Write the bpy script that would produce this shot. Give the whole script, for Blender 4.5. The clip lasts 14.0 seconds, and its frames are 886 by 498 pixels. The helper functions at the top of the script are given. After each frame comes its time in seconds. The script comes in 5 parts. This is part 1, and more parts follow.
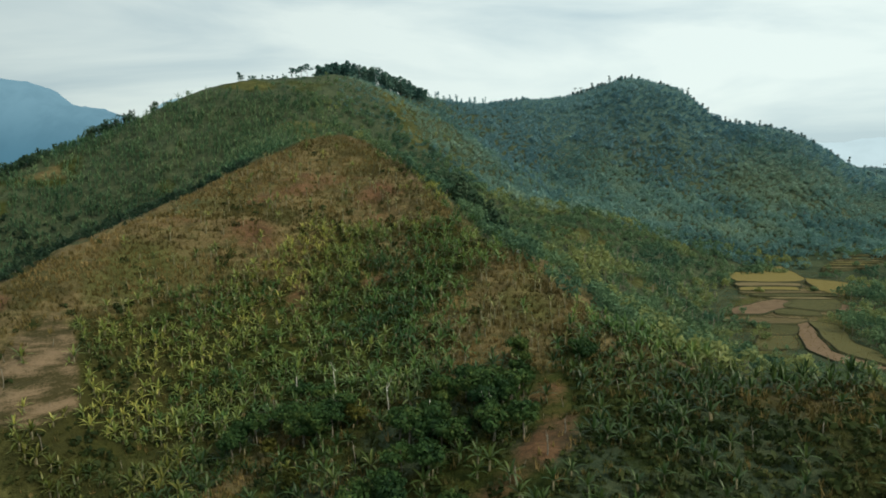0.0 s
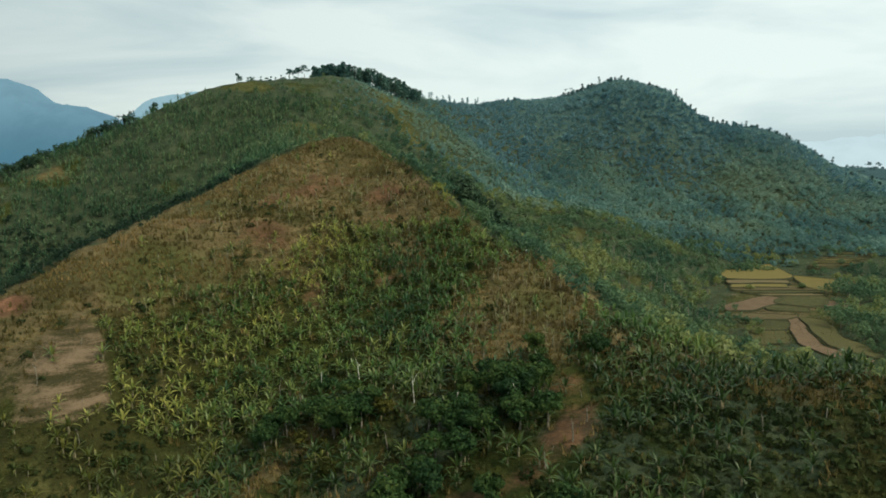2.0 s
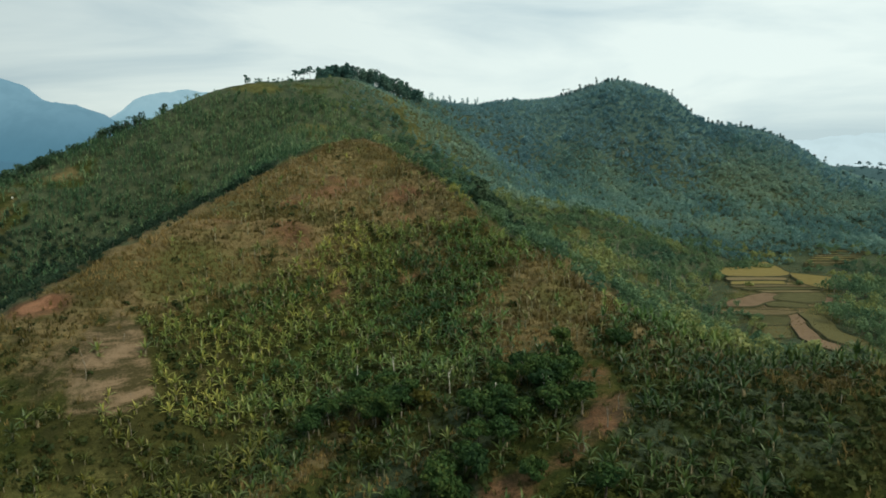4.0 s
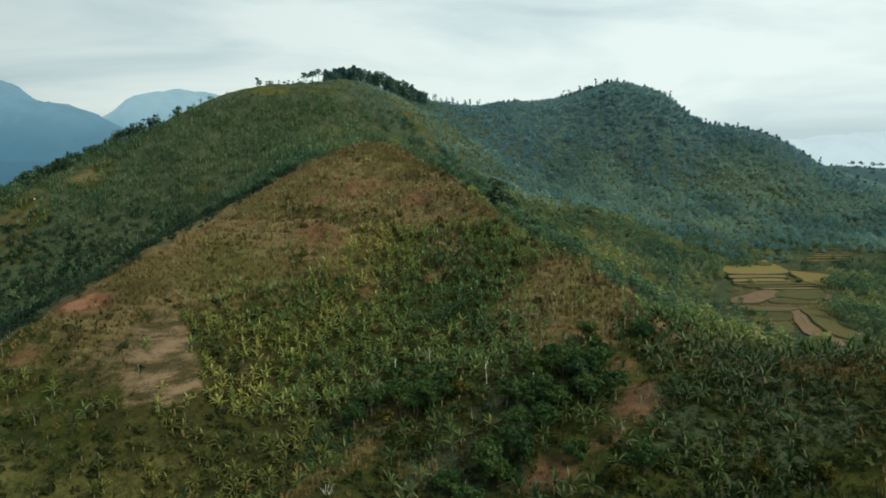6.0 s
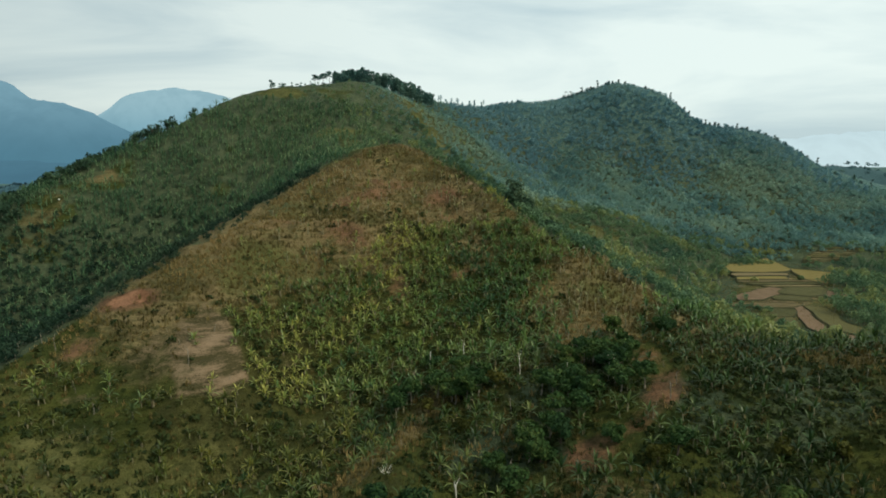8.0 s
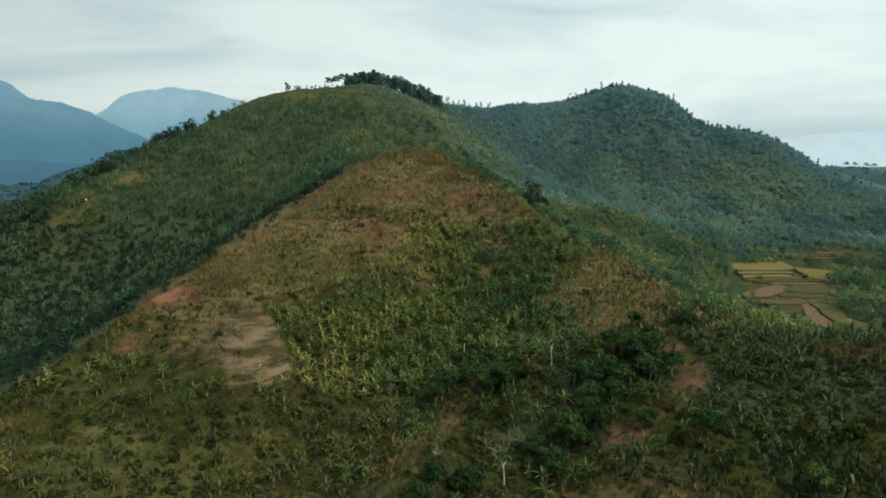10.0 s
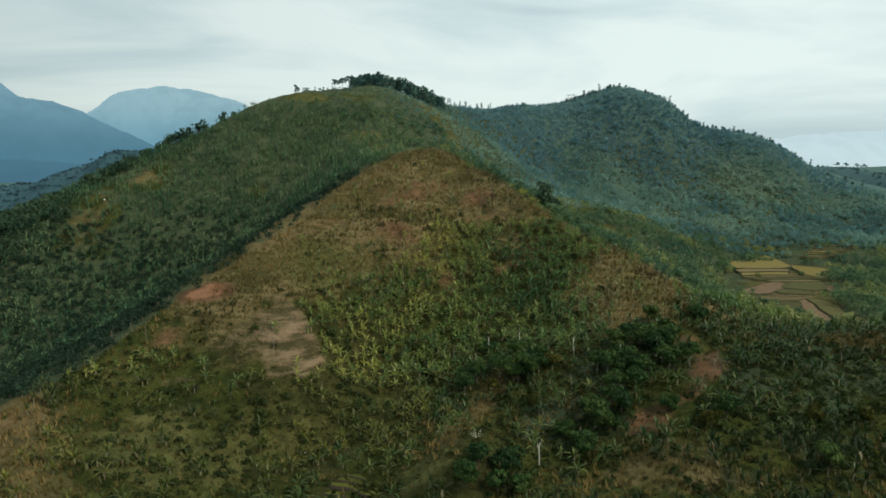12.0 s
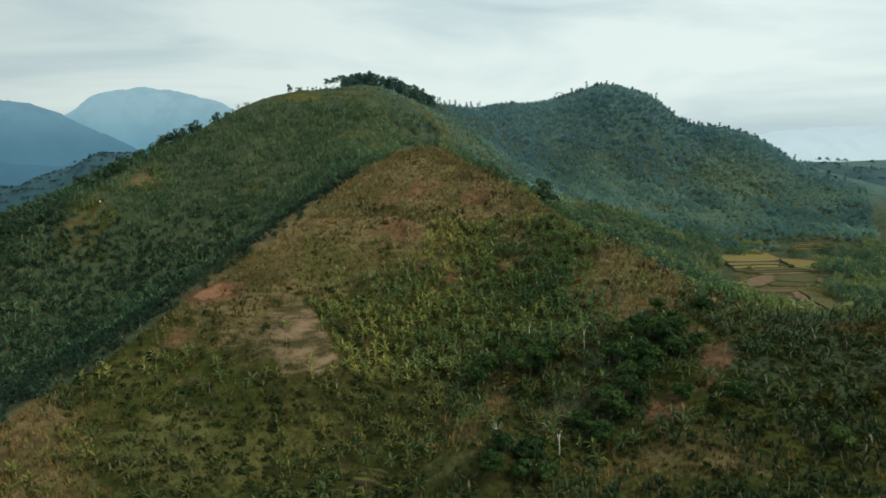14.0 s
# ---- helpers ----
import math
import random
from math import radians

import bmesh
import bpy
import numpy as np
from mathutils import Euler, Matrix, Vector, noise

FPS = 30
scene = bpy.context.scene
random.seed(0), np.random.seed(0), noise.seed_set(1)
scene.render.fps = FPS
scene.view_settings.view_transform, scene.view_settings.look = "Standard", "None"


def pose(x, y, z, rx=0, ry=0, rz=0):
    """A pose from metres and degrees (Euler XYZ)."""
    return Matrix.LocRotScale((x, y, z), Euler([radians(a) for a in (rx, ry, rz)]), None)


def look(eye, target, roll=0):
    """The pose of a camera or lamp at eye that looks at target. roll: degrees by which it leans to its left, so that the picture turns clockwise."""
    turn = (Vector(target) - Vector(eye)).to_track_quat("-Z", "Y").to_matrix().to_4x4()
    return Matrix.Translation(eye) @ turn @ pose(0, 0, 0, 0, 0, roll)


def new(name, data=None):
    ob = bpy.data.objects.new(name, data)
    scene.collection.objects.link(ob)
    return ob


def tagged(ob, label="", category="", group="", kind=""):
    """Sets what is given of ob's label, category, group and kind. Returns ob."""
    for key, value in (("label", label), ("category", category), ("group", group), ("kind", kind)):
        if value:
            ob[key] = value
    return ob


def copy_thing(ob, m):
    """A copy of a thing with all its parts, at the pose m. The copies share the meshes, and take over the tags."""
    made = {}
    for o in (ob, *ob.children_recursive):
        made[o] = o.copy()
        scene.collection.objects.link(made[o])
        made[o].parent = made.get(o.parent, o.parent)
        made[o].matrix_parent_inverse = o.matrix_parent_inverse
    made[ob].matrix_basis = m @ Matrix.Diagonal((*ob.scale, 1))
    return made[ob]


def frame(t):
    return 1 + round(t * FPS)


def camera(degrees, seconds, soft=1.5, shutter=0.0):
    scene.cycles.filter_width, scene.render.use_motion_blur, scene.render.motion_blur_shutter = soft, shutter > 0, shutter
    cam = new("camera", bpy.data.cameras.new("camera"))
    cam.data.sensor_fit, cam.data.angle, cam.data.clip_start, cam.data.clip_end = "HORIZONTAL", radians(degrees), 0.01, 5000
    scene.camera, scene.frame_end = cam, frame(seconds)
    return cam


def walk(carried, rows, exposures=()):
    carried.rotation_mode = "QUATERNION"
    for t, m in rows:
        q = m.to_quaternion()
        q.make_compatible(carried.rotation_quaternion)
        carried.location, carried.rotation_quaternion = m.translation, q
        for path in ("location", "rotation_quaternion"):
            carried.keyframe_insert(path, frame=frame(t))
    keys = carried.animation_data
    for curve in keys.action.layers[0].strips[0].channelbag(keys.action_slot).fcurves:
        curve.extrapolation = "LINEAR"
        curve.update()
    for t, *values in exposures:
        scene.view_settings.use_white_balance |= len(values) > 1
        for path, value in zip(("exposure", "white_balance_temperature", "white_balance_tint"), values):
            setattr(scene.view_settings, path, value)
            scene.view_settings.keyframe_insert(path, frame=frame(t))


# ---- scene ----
cam = camera(70.0, 14.0, soft=1.75)
walk(cam, [(t, pose(x, y, z, rx, ry, rz)) for t, x, y, z, rx, ry, rz in (
    (0.0, 0.0, 0.0, 0.0, 82.0, 0.0, 0.0),
    (0.5, -1.06, -0.98, 0.19, 81.98, -0.03, -0.38),
    (1.0, -2.24, -2.05, 0.41, 81.94, -0.04, -0.71),
    (1.5, -3.52, -3.11, 0.63, 81.9, -0.03, -1.0),
    (2.0, -4.96, -4.2, 0.85, 81.87, -0.01, -1.31),
    (2.5, -6.45, -5.35, 1.07, 81.83, -0.01, -1.55),
    (3.0, -8.02, -6.54, 1.31, 81.78, -0.01, -1.77),
    (5.5, -16.39, -13.15, 2.43, 81.64, -0.02, -2.64),
    (6.0, -18.17, -14.59, 2.63, 81.63, 0.01, -2.81),
    (6.5, -19.89, -16.02, 2.85, 81.59, 0.01, -2.94),
    (7.0, -21.67, -17.46, 3.07, 81.56, -0.01, -3.07),
    (7.5, -23.46, -18.91, 3.27, 81.54, -0.03, -3.21),
    (8.0, -25.21, -20.4, 3.48, 81.54, -0.04, -3.3),
    (10.5, -34.21, -27.88, 4.46, 81.45, -0.08, -3.64),
    (11.0, -36.05, -29.38, 4.64, 81.42, -0.1, -3.69),
    (11.5, -37.79, -30.85, 4.79, 81.43, -0.1, -3.77),
    (12.0, -39.55, -32.32, 4.92, 81.44, -0.14, -4.36),
    (12.5, -41.31, -33.75, 5.02, 81.44, -0.21, -5.02),
    (13.0, -43.08, -35.21, 5.12, 81.46, -0.23, -5.49),
    (13.5, -44.83, -36.63, 5.23, 81.47, -0.27, -5.89),
    (13.9, -45.9, -36.8, 5.3, 81.47, -0.29, -6.12),
    (14.0, -44.77, -33.39, 4.69, 81.34, 0.42, -5.9))],
    exposures=((0.0, 0.03, 6230, 7), (7.0, 0.02, 6230, 7), (10.5, 0.0, 6200, 7), (14.0, -0.05, 6200, 7)))

# ---- light: thin overcast, the bright part of the sky ahead and to the east ----
SUN_FROM = Vector((0.58, -0.40, 0.71)).normalized()
world = bpy.data.worlds.new("world")
scene.world = world
world.use_nodes = True
nt = world.node_tree
nt.nodes.clear()


def wnode(kind, **values):
    n = nt.nodes.new(kind)
    for key, value in values.items():
        n.inputs[key].default_value = value
    return n


sky = nt.nodes.new("ShaderNodeTexSky")
sky.sky_type, sky.sun_disc = "NISHITA", False
sky.sun_elevation = math.asin(SUN_FROM.z)
sky.sun_rotation = math.atan2(SUN_FROM.x, SUN_FROM.y)
coord = nt.nodes.new("ShaderNodeTexCoord")
flat = nt.nodes.new("ShaderNodeMapping")
flat.inputs["Scale"].default_value = (1.0, 1.0, 5.0)
nt.links.new(coord.outputs["Generated"], flat.inputs["Vector"])
cloud = wnode("ShaderNodeTexNoise", Scale=1.5, Detail=6.0, Roughness=0.52, Distortion=0.5)
nt.links.new(flat.outputs["Vector"], cloud.inputs["Vector"])
ramp = nt.nodes.new("ShaderNodeValToRGB")
ramp.color_ramp.elements[0].position, ramp.color_ramp.elements[0].color = 0.40, (0.53, 0.645, 0.66, 1)
ramp.color_ramp.elements[1].position, ramp.color_ramp.elements[1].color = 0.62, (0.86, 0.935, 0.865, 1)
nt.links.new(cloud.outputs["Fac"], ramp.inputs["Fac"])
veil = nt.nodes.new("ShaderNodeMix")
veil.data_type = "RGBA"
veil.inputs["Factor"].default_value = 0.9
scaled = nt.nodes.new("ShaderNodeMix")
scaled.data_type, scaled.blend_type = "RGBA", "MULTIPLY"
scaled.inputs["Factor"].default_value = 1.0
scaled.inputs["B"].default_value = (0.1, 0.1, 0.1, 1)
nt.links.new(sky.outputs["Color"], scaled.inputs["A"])
nt.links.new(scaled.outputs["Result"], veil.inputs["A"])
nt.links.new(ramp.outputs["Color"], veil.inputs["B"])
back = wnode("ShaderNodeBackground", Strength=1.0)
toward = nt.nodes.new("ShaderNodeVectorMath")
toward.operation = "DOT_PRODUCT"
toward.inputs[1].default_value = Vector((0.5, 0.8, 0.33)).normalized()
nt.links.new(coord.outputs["Generated"], toward.inputs[0])
glow_ramp = nt.nodes.new("ShaderNodeMapRange")
for key, value in (("From Min", 0.3), ("From Max", 1.0), ("To Min", 0.76), ("To Max", 1.05)):
    glow_ramp.inputs[key].default_value = value
nt.links.new(toward.outputs["Value"], glow_ramp.inputs["Value"])
nt.links.new(glow_ramp.outputs["Result"], back.inputs["Strength"])
nt.links.new(veil.outputs["Result"], back.inputs["Color"])
wout = nt.nodes.new("ShaderNodeOutputWorld")
nt.links.new(back.outputs["Background"], wout.inputs["Surface"])

sun_data = bpy.data.lights.new("sun", "SUN")
sun_data.energy, sun_data.angle, sun_data.color = 2.6, radians(16), (1.0, 0.88, 0.68)
sun = new("sun", sun_data)
sun.matrix_world = look(SUN_FROM * 400, (0, 0, 0))

# ---- the lie of the land: ridges, gullies and flats, in metres ----
FRONT_RIDGE = ((-29, 175, 7.0), (-45, 168, 1.0), (-54, 158, -4.5), (-60, 146, -9), (-63, 134, -12.5), (-71, 121, -16.9),
                    (-82, 111, -23.8), (-92, 102, -30.3), (-99, 89, -35.5), (-104, 74, -37), (-108, 54, -39), (-112, 20, -42))
FRONT_FLANK = ((-20, 172, 3.8), (-12, 174, -0.6), (-5, 167, -4.2), (-10.5, 160, -1.6), (-3, 145, -7.2), (2, 135, -11.5), (7.5, 122, -15.8), (14, 117, -17),
                    (20.5, 104, -23), (24, 98, -24.5), (28, 92, -25.2), (33, 85, -27.3), (37, 78, -28.2), (43, 74, -27.2), (50, 68, -25.2), (72, 58, -25), (105, 45, -30))
FRONT_FACE = ((-24, 160, -3), (-27, 137, -14), (-29, 124, -21), (-35, 110, -28), (-15, 89, -33), (-8, 95, -29.5))
MID_FACE = ((-12, 140, -13.5), (-8, 118, -21), (6, 91, -27.5), (-1, 71, -31), (13, 69, -28.8), (20, 61, -28))
PLOT_SPUR = ((-64, 104, -25), (-61, 95, -29), (-61, 86, -33), (-57, 78, -38))
PLOT_HOLLOW = ((-84, 95, -32), (-80, 84, -37), (-75, 70, -42), (-78, 45, -42))
FRONT_GULLY = ((-46, 90, -38), (-44, 78, -41), (-54, 71, -45.5), (-66, 58, -46), (-75, 30, -47))
NEAR_SHOULDER = ((-25, 70, -38.5), (-38, 66, -41.5), (-28, 51, -35), (-19.3, 51, -39.5), (-3, 48, -35), (18, 47, -34), (16, 53, -30.5), (35, 55, -27), (-50, 48, -44.6))
TERRACED = ((-48, 52, -45.0), (-48.5, 58, -44.0), (-47, 63, -43.0), (-43, 58, -43.8), (-43.5, 51, -44.8), (-53, 58, -44.2), (-53, 52, -45.0))
NEAR_GROUND = ((-60, 10, -44), (-20, 15, -38), (20, 15, -36), (70, 20, -30), (-100, -40, -45), (-40, -40, -44), (30, -40, -42), (110, -20, -38))
WEST_GULLY = ((-60, 190, -1), (-80, 172, -21), (-100, 150, -33), (-122, 128, -44), (-145, 100, -51), (-175, 60, -58))
NECK = ((-36, 190, 3.5), (-44, 210, 7.5), (-49, 230, 12.5), (-50, 250, 22))
WEST_FACE = ((-88, 204, -10), (-96, 218, 4), (-78, 235, 12), (-80, 250, 24), (-128, 177, -29), (-115, 195, -17), (-120, 220, -2))
WEST_SPUR = ((-130, 214, -5), (-141, 198, -11), (-148, 185, -20), (-156, 172, -28), (-165, 150, -40))
BACK_RIDGE = ((-57, 272, 32), (-60, 300, 38), (-48, 322, 40.3), (-25, 350, 35.5), (-8, 385, 36.5), (16, 410, 34.5), (51, 430, 39.3), (90, 438, 44))
WEST_RIDGE = ((-84, 269, 32.5), (-103, 264, 26), (-115, 255, 18.5), (-130, 247, 10), (-138, 235, 4), (-146, 224, -1.8), (-153, 214, -7.5), (-163, 208, -12.5), (-178, 198, -20.5), (-225, 185, -38))
WEST_BACK = ((-110, 300, 10), (-160, 270, -10), (-200, 240, -28), (-90, 350, 10), (-40, 420, 20))
DOME_RIDGE = ((119, 435, 53.2), (140, 431, 50.2), (156, 424, 43.8), (177, 408, 25.8), (203, 395, 19.3), (222, 386, 9), (238, 378, -1), (252, 360, -12), (290, 340, -24))
DOME_BACK = ((60, 480, 25), (130, 490, 25), (200, 450, 5), (0, 480, 15))
DOME_FACE = ((112, 370, -1), (75, 390, 14), (98, 315, -22), (149, 340, -15), (120, 301, -24), (149, 288, -32), (200, 330, -24), (220, 295, -36), (30, 360, 15))
BACK_FLANK = ((-22, 270, 22), (-25, 235, 6), (-16, 205, -7), (0, 295, 15.5))
SUMMIT_SPUR = ((-48, 310, 39.9), (-35.6, 318, 36.3), (-23.9, 322, 31.8), (-10, 318, 22.4), (5.7, 300, 14.5))
BENCH = ((-63, 134, -12.0), (-54, 132.5, -12.1), (-45, 132, -12.5), (-38, 133, -13.2), (-57, 139, -12.3), (-47, 138.5, -12.3), (-56, 126, -15.6), (-46, 125, -18.2))
EAST_DRAW = ((20, 330, 6), (16, 280, -6), (14, 240, -14), (18, 200, -23), (30, 175, -28), (56, 168, -33), (75, 160, -40.5), (17, 148, -24), (60, 250, -22), (85, 280, -26))
FIELDS = ((90, 128, -43), (82, 160, -43), (95, 195, -42.5), (108, 232, -42), (140, 244, -42.5), (158, 243, -42), (165, 256, -39), (182, 254, -40), (124, 172, -43.5), (160, 200, -43.5), (140, 150, -44), (110, 120, -44))
EAST_DROP = ((32, 125, -27), (45, 112, -34), (62, 120, -41), (72, 95, -40), (100, 80, -42))
EAST_SIDE = ((200, 240, -39), (230, 200, -36), (250, 150, -38), (180, 120, -42), (300, 260, -32))
OUTSKIRTS = ((-300, 100, -60), (-300, 260, -50), (-250, 400, -30), (-100, 520, -15), (100, 580, -10), (300, 520, -20), (400, 380, -35), (420, 200, -40), (350, 0, -45), (-250, -60, -60))
LANDFORMS = (FRONT_RIDGE, FRONT_FLANK, FRONT_FACE, MID_FACE, PLOT_SPUR, PLOT_HOLLOW, FRONT_GULLY, NEAR_SHOULDER, TERRACED, NEAR_GROUND, WEST_GULLY, NECK, WEST_FACE, WEST_SPUR, BACK_RIDGE, WEST_RIDGE, WEST_BACK, DOME_RIDGE, DOME_BACK, DOME_FACE, BACK_FLANK, SUMMIT_SPUR, BENCH, EAST_DRAW, FIELDS, EAST_DROP, EAST_SIDE, OUTSKIRTS)
knots = np.array([p for line in LANDFORMS for p in line], float)


def bend(r):
    return np.where(r > 0, r * r * np.log(np.maximum(r, 1e-9)), 0.0)


def solve_land():
    n = len(knots)
    q = knots[:, :2] / 100
    k = bend(np.linalg.norm(q[:, None] - q[None], axis=2)) + np.eye(n) * 0.0006
    side = np.c_[np.ones(n), q]
    full = np.block([[k, side], [side.T, np.zeros((3, 3))]])
    return np.linalg.solve(full, np.r_[knots[:, 2], np.zeros(3)])


LAND = solve_land()


def ripple(x, y):
    """Small humps and runnels of the slopes."""
    return (0.35 * np.sin(x * 0.31 + 1.7 * np.sin(y * 0.13)) * np.sin(y * 0.27 + 1.3 * np.sin(x * 0.17))
            + 0.24 * np.sin(x * 0.83 + 2 * np.sin(y * 0.41)) * np.sin(y * 0.71 + x * 0.2))


def height(x, y):
    """The ground's height at x, y (numbers or arrays)."""
    x, y = np.atleast_1d(np.asarray(x, float)), np.atleast_1d(np.asarray(y, float))
    z = np.empty(x.shape)
    n = len(knots)
    for i in range(0, x.size, 20000):
        px, py = x[i:i + 20000] / 100, y[i:i + 20000] / 100
        r = np.hypot(px[:, None] - knots[None, :, 0] / 100, py[:, None] - knots[None, :, 1] / 100)
        z[i:i + 20000] = bend(r) @ LAND[:n] + LAND[n] + LAND[n + 1] * px + LAND[n + 2] * py
    far = np.hypot((x - 30) / 360, (y - 220) / 330)
    t = np.clip((far - 0.85) / 0.6, 0, 1)
    t = t * t * (3 - 2 * t)
    u, v = (x - 106) * 0.87 - (y - 185) * 0.5, (x - 106) * 0.5 + (y - 185) * 0.87
    field = np.clip(1.5 - np.hypot(u / 24, v / 66), 0, 1)
    level = np.clip(field * 2.2, 0, 1)
    level = level * level * (3 - 2 * level)
    z = z * (1 - level) - 43.4 * level
    z = z + ripple(x, y) * np.clip(1 - field * 1.6, 0, 1)
    step = np.maximum(np.clip(1.5 - np.hypot((x + 66) / 24, (y - 78) / 20), 0, 1), np.clip(1.5 - np.hypot((x + 46) / 9, (y - 58) / 9), 0, 1))
    z = z + 0.17 * step * np.sin(z * 5.2 + 0.6 * np.sin(x * 0.2))
    dome = np.clip(1.4 - np.hypot((x - 140) / 120, (y - 350) / 75), 0, 1)
    z = z + dome * (0.9 * np.sin((x - 0.35 * y) / 6.5 + 1.2 * np.sin(y / 25)) + 0.6 * np.sin((x + 0.2 * y) / 3.7 + np.sin(y / 11)) + 2.2 * np.sin((x - 0.25 * y) / 15 + 0.7 * np.sin(y / 40)))
    z = z * (1 - t) + (-55 + 6 * np.sin(x * 0.006) * np.cos(y * 0.005)) * t
    return z


def ground_at(x, y):
    return float(height(x, y)[0])

# ---- materials ----
def material(name, rough=0.8):
    m = bpy.data.materials.new(name)
    m.use_nodes = True
    t = m.node_tree
    b = t.nodes["Principled BSDF"]
    b.inputs["Roughness"].default_value = rough
    return m, t, b


def noise_node(t, scale, detail=4.0, rough=0.55, vector=None):
    n = t.nodes.new("ShaderNodeTexNoise")
    n.inputs["Scale"].default_value, n.inputs["Detail"].default_value, n.inputs["Roughness"].default_value = scale, detail, rough
    if vector:
        t.links.new(vector, n.inputs["Vector"])
    return n


def span(t, value, lo, hi, out_lo=0.0, out_hi=1.0):
    n = t.nodes.new("ShaderNodeMapRange")
    n.interpolation_type = "SMOOTHSTEP"
    for key, v in (("From Min", lo), ("From Max", hi), ("To Min", out_lo), ("To Max", out_hi)):
        n.inputs[key].default_value = v
    t.links.new(value, n.inputs["Value"])
    return n.outputs["Result"]


def sums(t, a, b, op="ADD"):
    n = t.nodes.new("ShaderNodeMath")
    n.operation = op
    for i, v in enumerate((a, b)):
        if isinstance(v, (int, float)):
            n.inputs[i].default_value = v
        else:
            t.links.new(v, n.inputs[i])
    return n.outputs[0]


def blend(t, fac, a, b, mode="MIX"):
    n = t.nodes.new("ShaderNodeMix")
    n.data_type, n.blend_type = "RGBA", mode
    for key, v in (("Factor", fac), ("A", a), ("B", b)):
        if isinstance(v, (int, float)):
            n.inputs[key].default_value = v
        elif isinstance(v, tuple):
            n.inputs[key].default_value = (*v, 1)
        else:
            t.links.new(v, n.inputs[key])
    return n.outputs["Result"]


def bumped(t, b, value, strength, distance):
    n = t.nodes.new("ShaderNodeBump")
    n.inputs["Strength"].default_value, n.inputs["Distance"].default_value = strength, distance
    t.links.new(value, n.inputs["Height"])
    t.links.new(n.outputs["Normal"], b.inputs["Normal"])


def place_of(t):
    return t.nodes.new("ShaderNodeNewGeometry").outputs["Position"]


def foliage(name, dark, mid, light, single=False, patch=0.06, glow=0.25, rough=0.65, gloss=0.12, drift=0.5, spread=0.34):
    """Leaves: a colour for each leaf or plant, drifting over the slope in patches."""
    m, t, b = material(name, rough)
    if single:
        rnd = t.nodes.new("ShaderNodeObjectInfo").outputs["Random"]
    else:
        rnd = t.nodes.new("ShaderNodeNewGeometry").outputs["Random Per Island"]
    big = noise_node(t, patch, 3.0, 0.6, place_of(t)).outputs["Fac"]
    fine = noise_node(t, 2.5, 3.0, 0.6, place_of(t)).outputs["Fac"]
    f = sums(t, sums(t, sums(t, rnd, spread, "MULTIPLY"), sums(t, span(t, big, 0.32, 0.68), drift, "MULTIPLY")), sums(t, fine, 0.22, "MULTIPLY"))
    middle = 0.5 * (spread + drift) + 0.11
    col = blend(t, span(t, f, middle - 0.34, middle), dark, mid)
    col = blend(t, span(t, f, middle, middle + 0.36), col, light)
    t.links.new(col, b.inputs["Base Color"])
    b.inputs["Specular IOR Level"].default_value = gloss
    thin = t.nodes.new("ShaderNodeBsdfTranslucent")
    t.links.new(col, thin.inputs["Color"])
    both = t.nodes.new("ShaderNodeMixShader")
    both.inputs["Fac"].default_value = glow
    t.links.new(b.outputs["BSDF"], both.inputs[1])
    t.links.new(thin.outputs["BSDF"], both.inputs[2])
    t.links.new(both.outputs["Shader"], t.nodes["Material Output"].inputs["Surface"])
    return m


def barky(name, a, c, scale=3.0):
    m, t, b = material(name, 0.9)
    n = noise_node(t, scale, 5.0, 0.65, place_of(t)).outputs["Fac"]
    t.links.new(blend(t, span(t, n, 0.35, 0.65), a, c), b.inputs["Base Color"])
    bumped(t, b, n, 0.5, 0.05)
    return m


